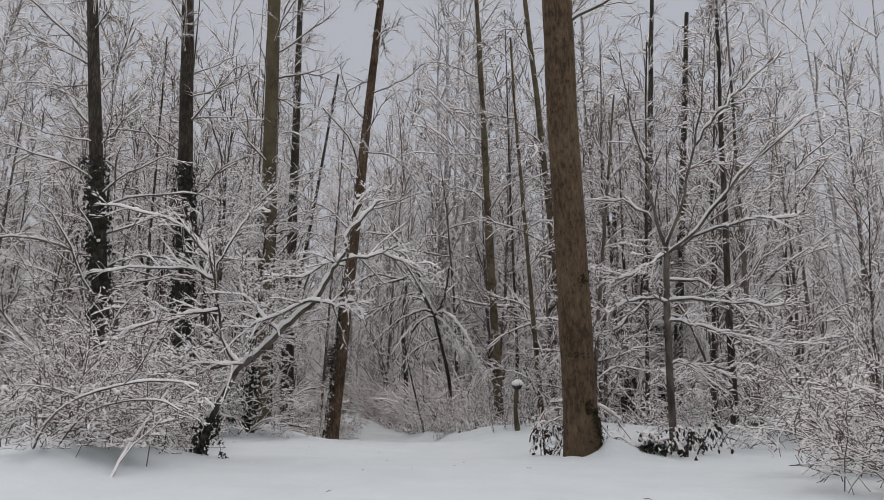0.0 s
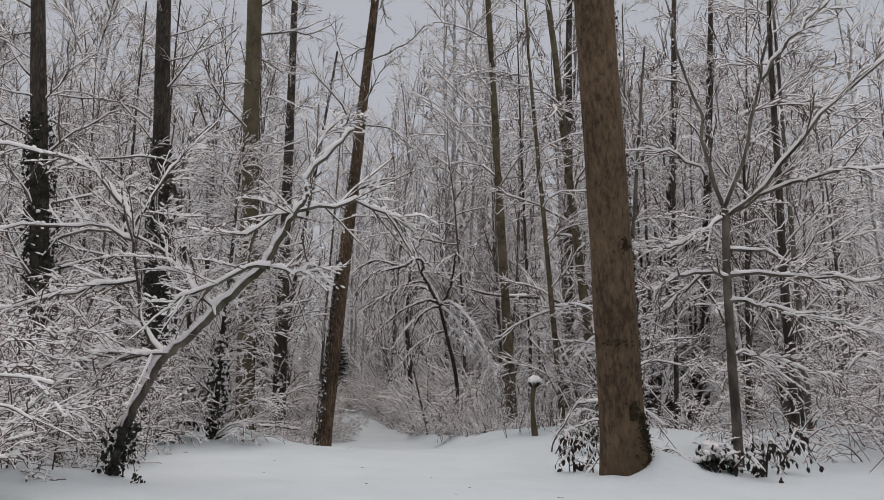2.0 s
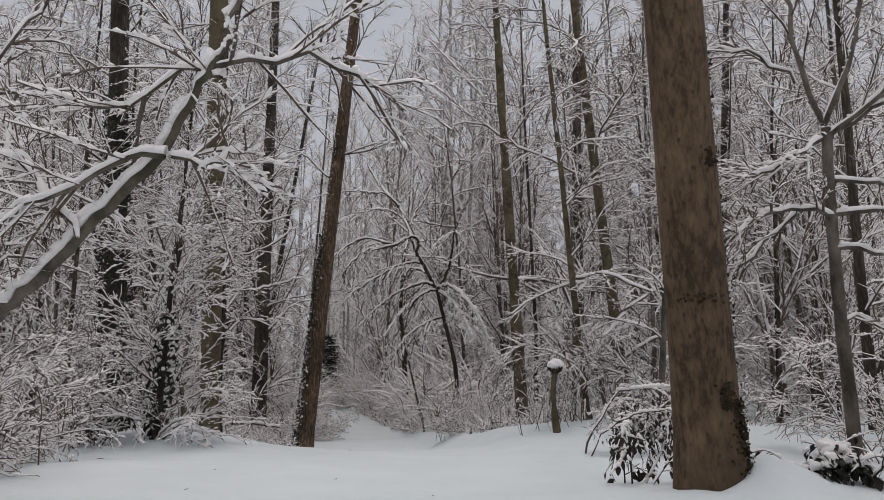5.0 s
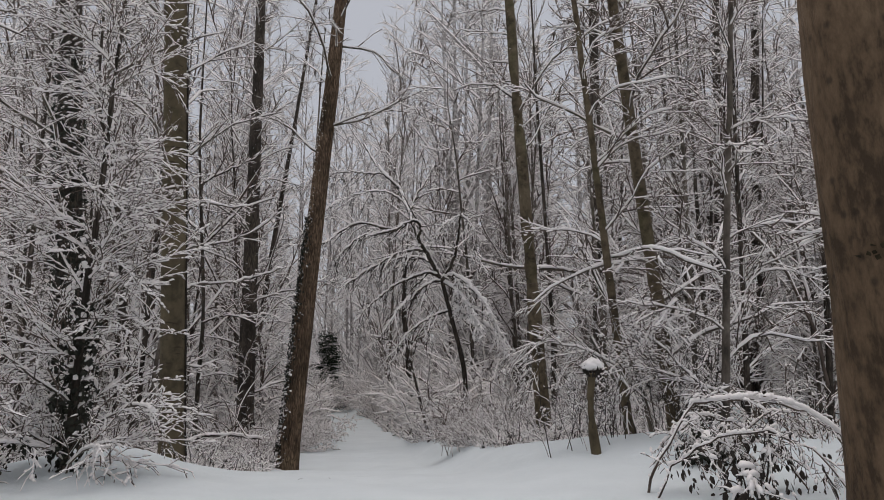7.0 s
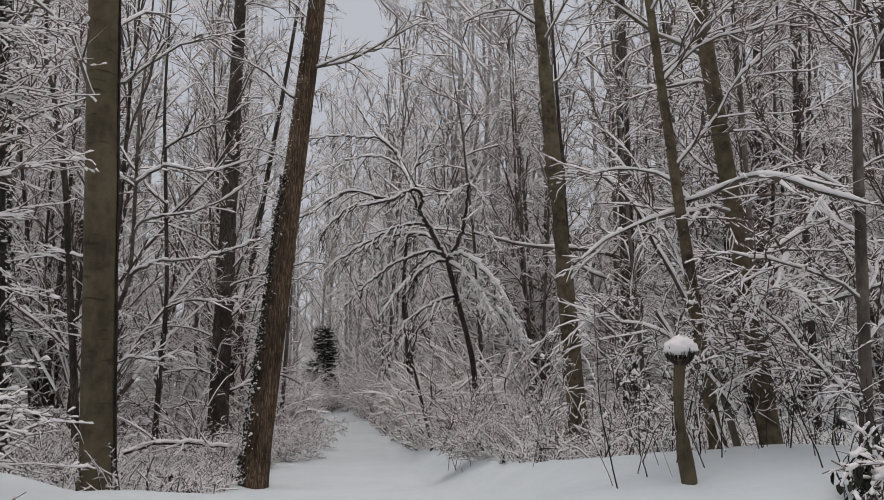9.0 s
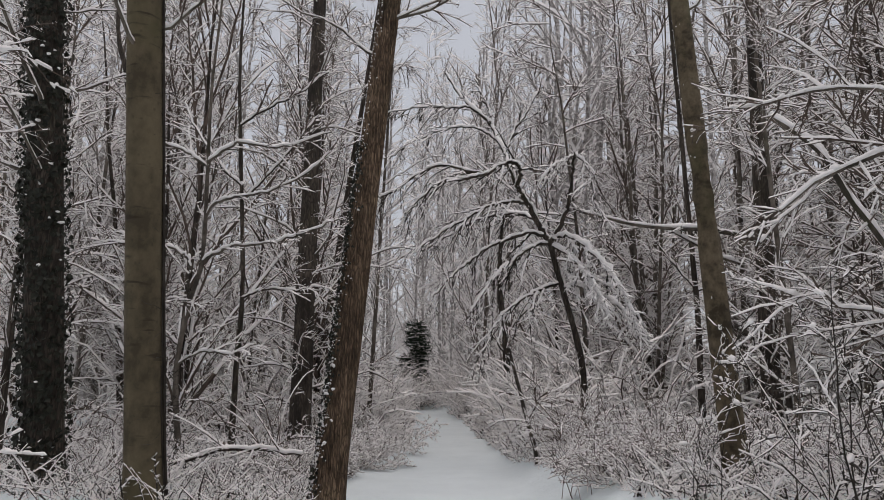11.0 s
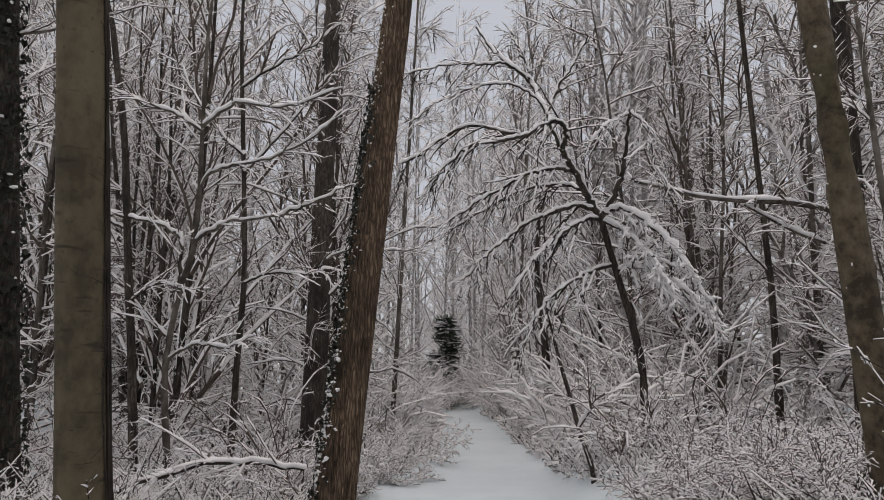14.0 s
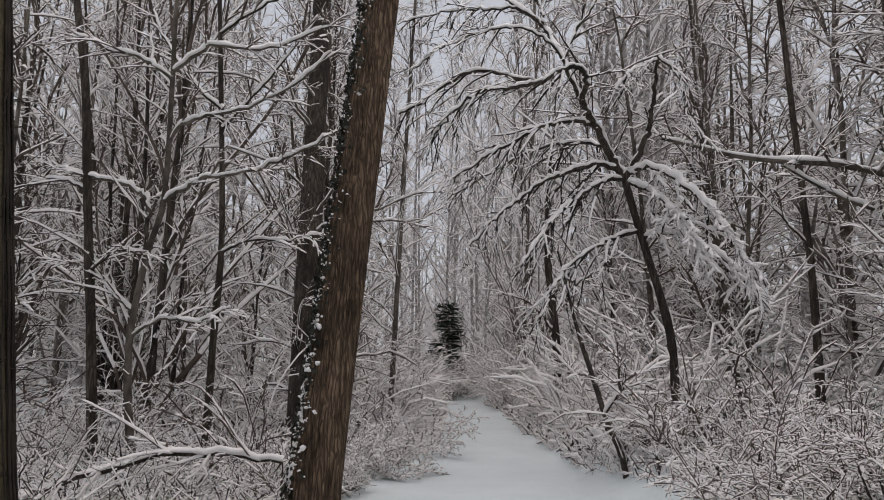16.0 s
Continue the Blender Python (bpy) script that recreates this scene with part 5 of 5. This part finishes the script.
# dead snow-covered poles that lean in the wood behind the bank
for label, r0, r1, pts in (("dead pole leaning under a ridge of snow", 0.026, 0.04, [(1.72, 17.5, 3.55), (1.9, 17.3, 3.28), (2.03, 17.1, 2.98), (2.16, 17.0, 2.57), (2.35, 16.8, 2.03), (2.6, 16.6, 1.1), (2.8, 16.5, -0.05)]),
                           ("thin dark stem leaning to the bank", 0.02, 0.028, [(1.8, 15.7, 1.55), (2.03, 15.6, 1.06), (2.16, 15.6, 0.78), (2.24, 15.5, 0.48), (2.36, 15.4, -0.05)]),
                           ("long snowy branch arching from a thin stem", 0.015, 0.008, [(2.12, 15.5, 2.62), (2.17, 15.0, 2.54), (2.24, 14.6, 2.53), (2.32, 14.3, 2.48), (2.51, 14.2, 2.40), (2.66, 14.1, 2.28), (2.95, 14.0, 2.15)])):
    c = curve(pts, 18)
    limb_parts(thing("leaning_branch", pose(0, 0, 0), label, "branch"), c[None], np.linspace(r0, r1, 18)[None], rng, 0.03, 8, 5, BARK_GREY, TWIG, lumps=6, lump=0.025)

# snow-covered canes bent over the left bank of the clearing
for label, r0, r1, load, pts in (("straight dead branch under a ridge of snow", 0.012, 0.010, 0.018, [(-2.58, 5.6, 0.05), (-2.61, 5.9, 0.28), (-2.66, 6.4, 0.55), (-2.72, 6.9, 0.8)]),
                                 ("thin cane bowed over under snow", 0.009, 0.004, 0.03, [(-3.5, 5.9, 0.1), (-3.3, 5.8, 0.5), (-3.0, 5.75, 0.72), (-2.5, 5.7, 0.85), (-2.15, 5.7, 0.86), (-1.95, 5.7, 0.82)]),
                                 ("thin cane bowed over under snow", 0.008, 0.004, 0.016, [(-3.4, 6.1, 0.2), (-3.1, 6.0, 0.55), (-2.75, 5.95, 0.68), (-2.4, 5.95, 0.7), (-2.2, 5.95, 0.62)])):
    c = curve(pts, 16)
    limb_parts(thing("leaning_branch", pose(0, 0, 0), label, "branch"), c[None], np.linspace(r0, r1, 16)[None], rng, load * 0.5, 3, 3, BARK_GREY, TWIG, lumps=24, lump=0.014)

# thin upright shoots along the back of the snow bank
for k, (x, y, canes, height) in enumerate([(1.35, 14.5, 7, 1.3), (1.75, 14.9, 8, 1.7), (2.5, 15.2, 8, 1.9), (3.1, 15.6, 8, 1.9), (0.9, 16.6, 7, 1.5), (1.9, 16.4, 8, 2.0), (2.6, 14.2, 6, 1.5)]):
    shrub("shrub", stand(x, y), "thin upright dark shoots with little snow", 660 + k, canes, height, 0.35, 0.008, "upright shoots on the bank", n_sub=7, n_twig=3, droop=0.03, mat=BLACK_TWIG, lumps=4, sub_len=(0.15, 0.5), twig_len=(0.06, 0.2), thick=0.4)

# young trees and shrubs that repeat through the wood
POLES, MID, BUSHES = [], [], []
for k in range(9):
    g = np.random.default_rng(300 + k)
    rising = k % 2 == 0
    POLES.append(pole_tree("young_tree", stand(34 + 5 * k, 72), "thin bare young tree with snow on every twig", 200 + k, g.uniform(10, 16),
                           (g.uniform(-0.06, 0.06), g.uniform(-0.06, 0.06)), g.uniform(0.05, 0.11), [BARK_DARK, BARK_GREY][k % 2],
                           n_limbs=22 if rising else 34, reach=(2.6, 5.5) if rising else (1.3, 3.4), angle=(14, 34) if rising else (55, 88), lift=(0.1, 0.4) if rising else (-0.15, 0.22),
                           limb_pts=8 if rising else 6, load=0.046, group="young trees of the wood", n_sub=12 if rising else 9, n_twig=4, limb_thick=0.009, sub_lift=(-0.12, 0.14), sub_droop=0.06))
for k in range(8):
    g = np.random.default_rng(340 + k)
    rising = k % 3 != 1
    # grey trunks and paled twigs carry the distance haze in their colour
    MID.append(pole_tree("bare_tree", stand(34 + 5 * k, 78), "tall bare tree with snow on every branch", 240 + k, g.uniform(16, 23),
                         (g.uniform(-0.05, 0.05), g.uniform(-0.05, 0.05)), g.uniform(0.07, 0.13), BARK_GREY, start=0.04,
                         n_limbs=22 if rising else 34, reach=(3.5, 7.0) if rising else (2.0, 4.0), angle=(14, 34) if rising else (45, 80), lift=(0.1, 0.4) if rising else (-0.1, 0.35),
                         load=0.074, twigs=HAZED_SNOWY_TWIG, group="bare trees of the wood", n_sub=15 if rising else 12, n_twig=3, limb_pts=6, sub_len=(0.6, 1.7), twig_len=(0.25, 0.7)))
for k in range(6):
    BUSHES.append(shrub("shrub", stand(34 + 5 * k, 84), "bare shrub bowed down under fresh snow", 400 + k, 13, 1.2 + 0.16 * k, 0.9, 0.019, "shrubs of the undergrowth", n_sub=8, n_twig=4, droop=0.3, cap=False, sub_len=(0.14, 0.4), twig_len=(0.06, 0.2), thick=0.6))


def coppice(x, y, stems, height, seed, bark):
    """Several stems that rise from one stool, each a part with its own crown."""
    rng = np.random.default_rng(seed)
    root = thing("coppiced_tree", stand(x, y), "clump of dark slender stems rising from one stool", "tree", "coppiced trees of the wood")
    for k in range(stems):
        a, tilt = 2 * np.pi * (k + rng.uniform(0, 0.7)) / stems, rng.uniform(0.04, 0.17)
        p, r = trunk_line(height * rng.uniform(0.75, 1.1), (math.cos(a) * tilt, math.sin(a) * tilt), 0.05, rng, 14, rng.uniform(0.05, 0.1), 0.012)
        p = p + np.array([math.cos(a), math.sin(a), 0]) * 0.16
        h = Heap()
        h.add(*bark_tube(p, r, 8, rng, 0.04))
        stem = h.make("stem", [bark], root)
        lp, lr = spread(p, r, rng, n=20, t0=0.18, t1=0.98, length=(1.2, 3.2), angle=(22, 55), lift=(0.0, 0.3), droop=0.04, wob=0.08, pts=7, thick=0.009)
        c = crown_heap(lp, lr, rng, 11, 4, 0.042, False, sub_pts=4, sub_len=(0.4, 1.1), twig_len=(0.15, 0.45), lift=(-0.1, 0.2), droop=0.05)
        tagged(c.make("crown", [TWIG, SNOW], stem, "fine rising branches loaded with snow"), kind="stuff")


STOOLS = [(8.9, 28.6, 7, 15, BARK_DARK), (6.6, 25.6, 5, 13, BARK_DARK), (11.8, 27.0, 6, 14, BARK_GREY), (-12.0, 27.5, 6, 14, BARK_DARK), (1.9, 30.5, 5, 14, BARK_GREY)]
for k, (x, y, stems, height, bark) in enumerate(STOOLS):
    coppice(x, y, stems, height, 830 + k, bark)
rng = np.random.default_rng(11)
used = [(b[2], b[3]) for b in BIG] + [b[:2] for b in STOOLS] + [(0.0, 24.4), (-7.05, 22.0), (-6.6, 23.0), (-7.6, 22.0), (-2.05, 31.0), (2.57, 27.0), (-3.72, 12.95), (3.5, 10.2), (-7.9, 44.0)]


def free(x, y, gap):
    return all((x - a) ** 2 + (y - b) ** 2 > gap * gap for a, b in used)


def in_view(x, y):
    return -0.98 * (y - 14) - 4.5 < x < 0.68 * y + 1.5


def scatter(models, count, y0, y1, power, clear, gap, size, keep=True):
    made = tries = 0
    while made < count and tries < 20000:
        tries += 1
        y = y0 + (y1 - y0) * rng.uniform() ** power
        x = rng.uniform(-1.12, 0.75) * y
        if not in_view(x, y) or abs(x - path_x(min(y, 44))) < (clear if y < 34 or y > 50 else 3.0) or not free(x, y, gap):
            continue
        if keep and y < 28 and -7.5 < x < -3.6:
            continue
        if keep and 20.5 < y < 31 and -2.0 < x - 0.06 * (y - 24) < 1.6:
            continue
        if (y < 20 and keep and -10 < x < 3.6) or (y < 17.5 and -7.0 < x < 3.6):
            continue
        if keep:
            used.append((x, y))
        copy_thing(models[made % len(models)], stand(x, y, rng.uniform(0, 360), rng.uniform(*size)))
        made += 1


scatter(POLES, 32, 24, 36, 1.0, 3.0, 1.2, (0.8, 1.2))
for k in range(18):
    y = rng.uniform(25, 35)
    x = rng.uniform(-0.9, -0.38) * y if k < 9 else rng.uniform(0.17, 0.55) * y
    if free(x, y, 1.2) and not (y < 28 and -7.5 < x < -3.6):
        used.append((x, y))
        copy_thing(MID[k % len(MID)], stand(x, y, rng.uniform(0, 360), rng.uniform(0.8, 1.0)))
for k in range(7):
    y = rng.uniform(37, 49)
    x = path_x(42) + (1 if k % 2 else -1) * rng.uniform(3.5, 9)
    if abs(x - path_x(y)) > 1.8 and free(x, y, 1.0):
        used.append((x, y))
        copy_thing(MID[k % len(MID)], stand(x, y, rng.uniform(0, 360), rng.uniform(0.9, 1.15)))
scatter(MID, 36, 31, 56, 1.0, 3.2, 1.0, (0.8, 1.25))
scatter(BUSHES, 24, 15, 42, 1.0, 2.0, 0.5, (0.7, 1.25), False)
for k in range(12):
    x, y = rng.uniform(-16, -8), rng.uniform(23.5, 33)
    if free(x, y, 1.0):
        used.append((x, y))
        copy_thing(POLES[(0, 1, 3, 4, 5, 7)[k % 6]], stand(x, y, rng.uniform(0, 360), rng.uniform(0.65, 1.0)))
for k in range(18):
    x, y = rng.uniform(-12, -5.2), rng.uniform(19, 28)
    if free(x, y, 0.4):
        copy_thing(BUSHES[rng.integers(6)], stand(x, y, rng.uniform(0, 360), rng.uniform(0.8, 1.2)))
# thick growth to either side just behind the bank
for k in range(22):
    y = 17.6 + 0.45 * k + rng.uniform(-0.3, 0.3)
    x = path_x(y) + rng.uniform(2.2, 7.5) if k % 2 else path_x(y) - rng.uniform(2.4, 8.0)
    if free(x, y, 0.35):
        copy_thing(BUSHES[rng.integers(6)], stand(x, y, rng.uniform(0, 360), rng.uniform(0.6, 1.0)))
# low growth that closes in on the trail
for k in range(16):
    y = 20.5 + 1.5 * k
    for side in (-1, 1):
        if side > 0 and y > 40.5:
            continue
        x = path_x(y) + side * (1.95 + rng.uniform(-0.1, 0.5))
        if free(x, y, 0.35):
            copy_thing(BUSHES[rng.integers(6)], stand(x, y, rng.uniform(0, 360), rng.uniform(0.5, 0.8)))
for k in range(12):
    x = -9.5 + 0.8 * k + rng.uniform(-0.3, 0.3)
    copy_thing(BUSHES[rng.integers(6)], stand(x, 43.5 + rng.uniform(-0.6, 1.5) + (0 if x > -6 else 2.5), rng.uniform(0, 360), rng.uniform(0.8, 1.2)))


# white arching shrubs that close the end of the trail
for k, (x, y, height) in enumerate([(-8.1, 40.6, 2.4), (-7.4, 42.4, 2.8), (-9.3, 42.0, 3.0), (-4.3, 37.2, 2.2), (-4.6, 39.8, 2.6), (-5.3, 42.6, 3.0), (-6.4, 43.6, 3.0), (-7.0, 36.4, 1.6), (-6.2, 33.4, 1.5)]):
    # stems take the pale bark with far haze in its colour
    shrub("shrub", stand(x, y), "tall arching shrub white with snow at the trail end", 900 + k, 18, height, 0.9, 0.036, "white shrubs at the trail end", n_sub=11, n_twig=4, droop=0.2, cap=False, sub_len=(0.3, 0.9), twig_len=(0.12, 0.4), thick=0.5, mat=HAZED_SNOWY_BARK)


# rounded white shrubs by the leaning trunk where the trail narrows
for k, (x, y, height) in enumerate([(-3.95, 21.6, 0.8), (-3.85, 23.2, 0.95), (-4.5, 22.4, 1.1), (-4.3, 25.0, 1.1)]):
    shrub("shrub", stand(x, y), "rounded twiggy shrub white with fresh snow", 920 + k, 16, height, 1.0, 0.011, "white shrubs by the narrowing trail", n_sub=12, n_twig=4, droop=0.2, mat=HAZED_SNOWY_TWIG, lumps=60, hang=0.1, sub_len=(0.12, 0.35), twig_len=(0.05, 0.16), thick=0.45, pad=0.018)


# low growth standing out of the snow beside the trail and behind the bank
def low_growth():
    rng = np.random.default_rng(81)
    n = 11000
    y = rng.uniform(16.2, 40, n)
    side = np.where(rng.uniform(size=n) < 0.5, -1, 1)
    x = path_x(y) + side * (np.interp(y, [16, 20, 24, 30, 43], [1.8, 1.7, 1.3, 1.0, 1.0]) + rng.exponential(1.5, n))
    ok = (y > 17.3) | (x > 0.6) & (y > 16.4)
    inner = rng.uniform(18.5, 30, 4600)
    x = np.concatenate([x[ok], path_x(inner) + np.where(rng.uniform(size=4600) < 0.62, rng.uniform(-9.5, -2.2, 4600), rng.uniform(2.4, 8, 4600))])
    y = np.concatenate([y[ok], inner])
    n = len(x)
    at = np.stack([x, y, ground(x, y) - 0.05], -1)
    a = rng.uniform(0, 2 * np.pi, n)
    d = unit(np.stack([np.cos(a), np.sin(a), rng.uniform(0.3, 2.6, n)], -1))
    ln = rng.uniform(0.15, 0.55, n) * np.interp(np.abs(x - path_x(y)), [1.2, 3.5], [0.7, 1.5])
    out = [at]
    for _ in range(2):
        at = at + d * (ln / 2)[:, None]
        out.append(at)
        d = unit(d + rng.normal(scale=0.2, size=d.shape) + np.array([0, 0, -0.45]))
    p = np.stack(out, 1)
    r = np.linspace(0.0038, 0.002, 3)[None] * np.ones((n, 1))
    h = Heap()
    far = p[:, 0, 1] > 24
    for pick, load, count in ((~far, 0.016, 9), (far, 0.06, 6)):
        shoots = spread(p[pick], r[pick], rng, n=count, t0=0.15, t1=1.0, length=(0.05, 0.15), angle=(30, 80), lift=(-0.15, 0.3), droop=0.1, wob=0.1, pts=2, thick=0.012)
        for a, w, bare in ((p[pick], r[pick], 0.15), (*shoots, 0.12)):
            v, q, m = snowy(a, w, load, rng, bare)
            h.add(v, q, m)
    tagged(h.make("undergrowth", [BLACK_TWIG, SNOW], None, "low twiggy growth dusted with snow beside the trail"), category="undergrowth", kind="stuff")
    h = Heap()
    h.add(*pads(p[~far], 9000, rng, 0.034, 0.018))
    h.add(*pads(p[far], 5000, rng, 0.07, 0.034))
    tagged(h.make("snow_dusting", [SNOW], None, "lumps of snow caught on the low growth"), category="snow", kind="stuff")


low_growth()


# thicket of fine snow-laden stems beside the far part of the trail
def thicket():
    rng = np.random.default_rng(91)
    n = 1700
    y = rng.uniform(26, 45, n)
    side = np.where(rng.uniform(size=n) < 0.38, -1, 1)
    x = path_x(y) + side * (1.5 + rng.exponential(2.6, n))
    at = np.stack([x, y, ground(x, y) - 0.1], -1)
    a = rng.uniform(0, 2 * np.pi, n)
    d = unit(np.stack([np.cos(a), np.sin(a), rng.uniform(1.0, 4.0, n)], -1))
    ln = (0.9 + 3.0 * rng.uniform(size=n) ** 1.6) * np.interp(np.abs(x - path_x(y)), [1.5, 4.0], [0.55, 1.1])
    out = [at]
    for _ in range(4):
        at = at + d * (ln / 4)[:, None]
        out.append(at)
        d = unit(d + rng.normal(scale=0.15, size=d.shape) + np.array([0, 0, -0.3]))
    p = np.stack(out, 1)
    r = np.linspace(0.009, 0.004, 5)[None] * np.ones((n, 1))
    h = Heap()
    h.add(*snowy(p, r, 0.055, rng))
    h.add(*snowy(*spread(p, r, rng, n=16, t0=0.12, t1=1.0, length=(0.2, 0.6), angle=(30, 75), lift=(-0.2, 0.2), droop=0.1, wob=0.1, pts=2, thick=0.012), 0.06, rng))
    # bark colour is lightened in place of haze and light between the stems
    tagged(h.make("thicket", [HAZED_SNOWY_BARK, SNOW], None, "fine twiggy thicket white with snow beside the trail"), category="thicket", kind="stuff")


thicket()


# bits of twig lying on the open snow
def litter():
    rng = np.random.default_rng(95)
    n = 26
    x, y = rng.uniform(-3.5, 3.5, n), rng.uniform(3.5, 15.5, n)
    a, ln = rng.uniform(0, 2 * np.pi, n), rng.uniform(0.02, 0.09, n)
    z = ground(x, y) + 0.004
    d = np.stack([np.cos(a), np.sin(a), rng.uniform(-0.05, 0.12, n)], -1) * ln[:, None]
    c = np.stack([x, y, z], -1)
    p = np.stack([c, c + d * 0.5 + rng.normal(scale=0.004, size=(n, 3)), c + d], 1)
    h = Heap()
    h.add(*tubes(p, np.full((n, 3), 0.0022), 4))
    tagged(h.make("twig_litter", [BLACK_TWIG], None, "dark bits of twig scattered on the open snow"), category="twigs", kind="stuff")


litter()


# the far wood, where single trees can no longer be told apart
def far_wood():
    rng = np.random.default_rng(61)
    h = Heap()
    for k in range(300):
        y = 34 + 59 * rng.uniform() ** 1.3
        x = rng.uniform(-0.88, 0.70) * y
        if k >= 270:
            x, y = rng.uniform(-15, -4), rng.uniform(50, 75)
        if y < 49 and abs(x - path_x(min(y, 44))) < 3.6:
            continue
        height = rng.uniform(21, 33)
        p, r = trunk_line(height, (rng.uniform(-0.05, 0.05), 0), 0.16, rng, 7, rng.uniform(0.08, 0.15), 0.008)
        lp, lr = spread(p, r, rng, n=28, t0=0.14, t1=0.98, length=(1.8, 4.6), angle=(30, 70), lift=(0.0, 0.4), droop=0.05, wob=0.1, pts=3, thick=0.011, taper=0.3)
        sp, sr = spread(lp, lr, rng, n=13, t0=0.1, t1=1.0, length=(0.6, 1.9), angle=(25, 60), lift=(-0.2, 0.3), droop=0.08, wob=0.1, pts=2, thick=0.010)
        at = np.array([x, y, gz(x, y)])
        v, q = tubes(p, r, 4)
        h.add(v + at, q)
        for a, b, load in ((lp, lr, 0.095), (sp, sr, 0.08)):
            v, q, m = snowy(a, b, load, rng)
            h.add(v + at, q, m)
    # brush between the far stems
    n = 1300
    y = 42 + 34 * rng.uniform(size=n) ** 1.4
    x = rng.uniform(-0.85, 0.68, n) * y
    ok = (np.abs(x - path_x(y)) > 1.6) | (y > 46)
    x, y = x[ok], y[ok]
    n = len(x)
    at = np.stack([x, y, ground(x, y) - 0.1], -1)
    a = rng.uniform(0, 2 * np.pi, n)
    d = unit(np.stack([np.cos(a), np.sin(a), rng.uniform(0.6, 4.5, n)], -1))
    ln = 1.2 + 6.0 * rng.uniform(size=n) ** 2
    out = [at]
    for _ in range(4):
        at = at + d * (ln / 4)[:, None]
        out.append(at)
        d = unit(d + rng.normal(scale=0.15, size=d.shape) + np.array([0, 0, -0.15]))
    p = np.stack(out, 1)
    r = np.full((n, 5), 0.013)
    h.add(*snowy(p, r, 0.075, rng))
    h.add(*snowy(*spread(p, r, rng, n=9, t0=0.15, t1=1.0, length=(0.4, 1.2), angle=(25, 60), lift=(-0.1, 0.3), droop=0.1, wob=0.1, pts=2, thick=0.012), 0.06, rng))
    # pale bark colour holds the haze of distance, on top of real snow
    tagged(h.make("far_wood", [HAZED_SNOWY_BARK, SNOW], None, "distant bare wood white with snow", False), category="woodland", kind="stuff")


far_wood()
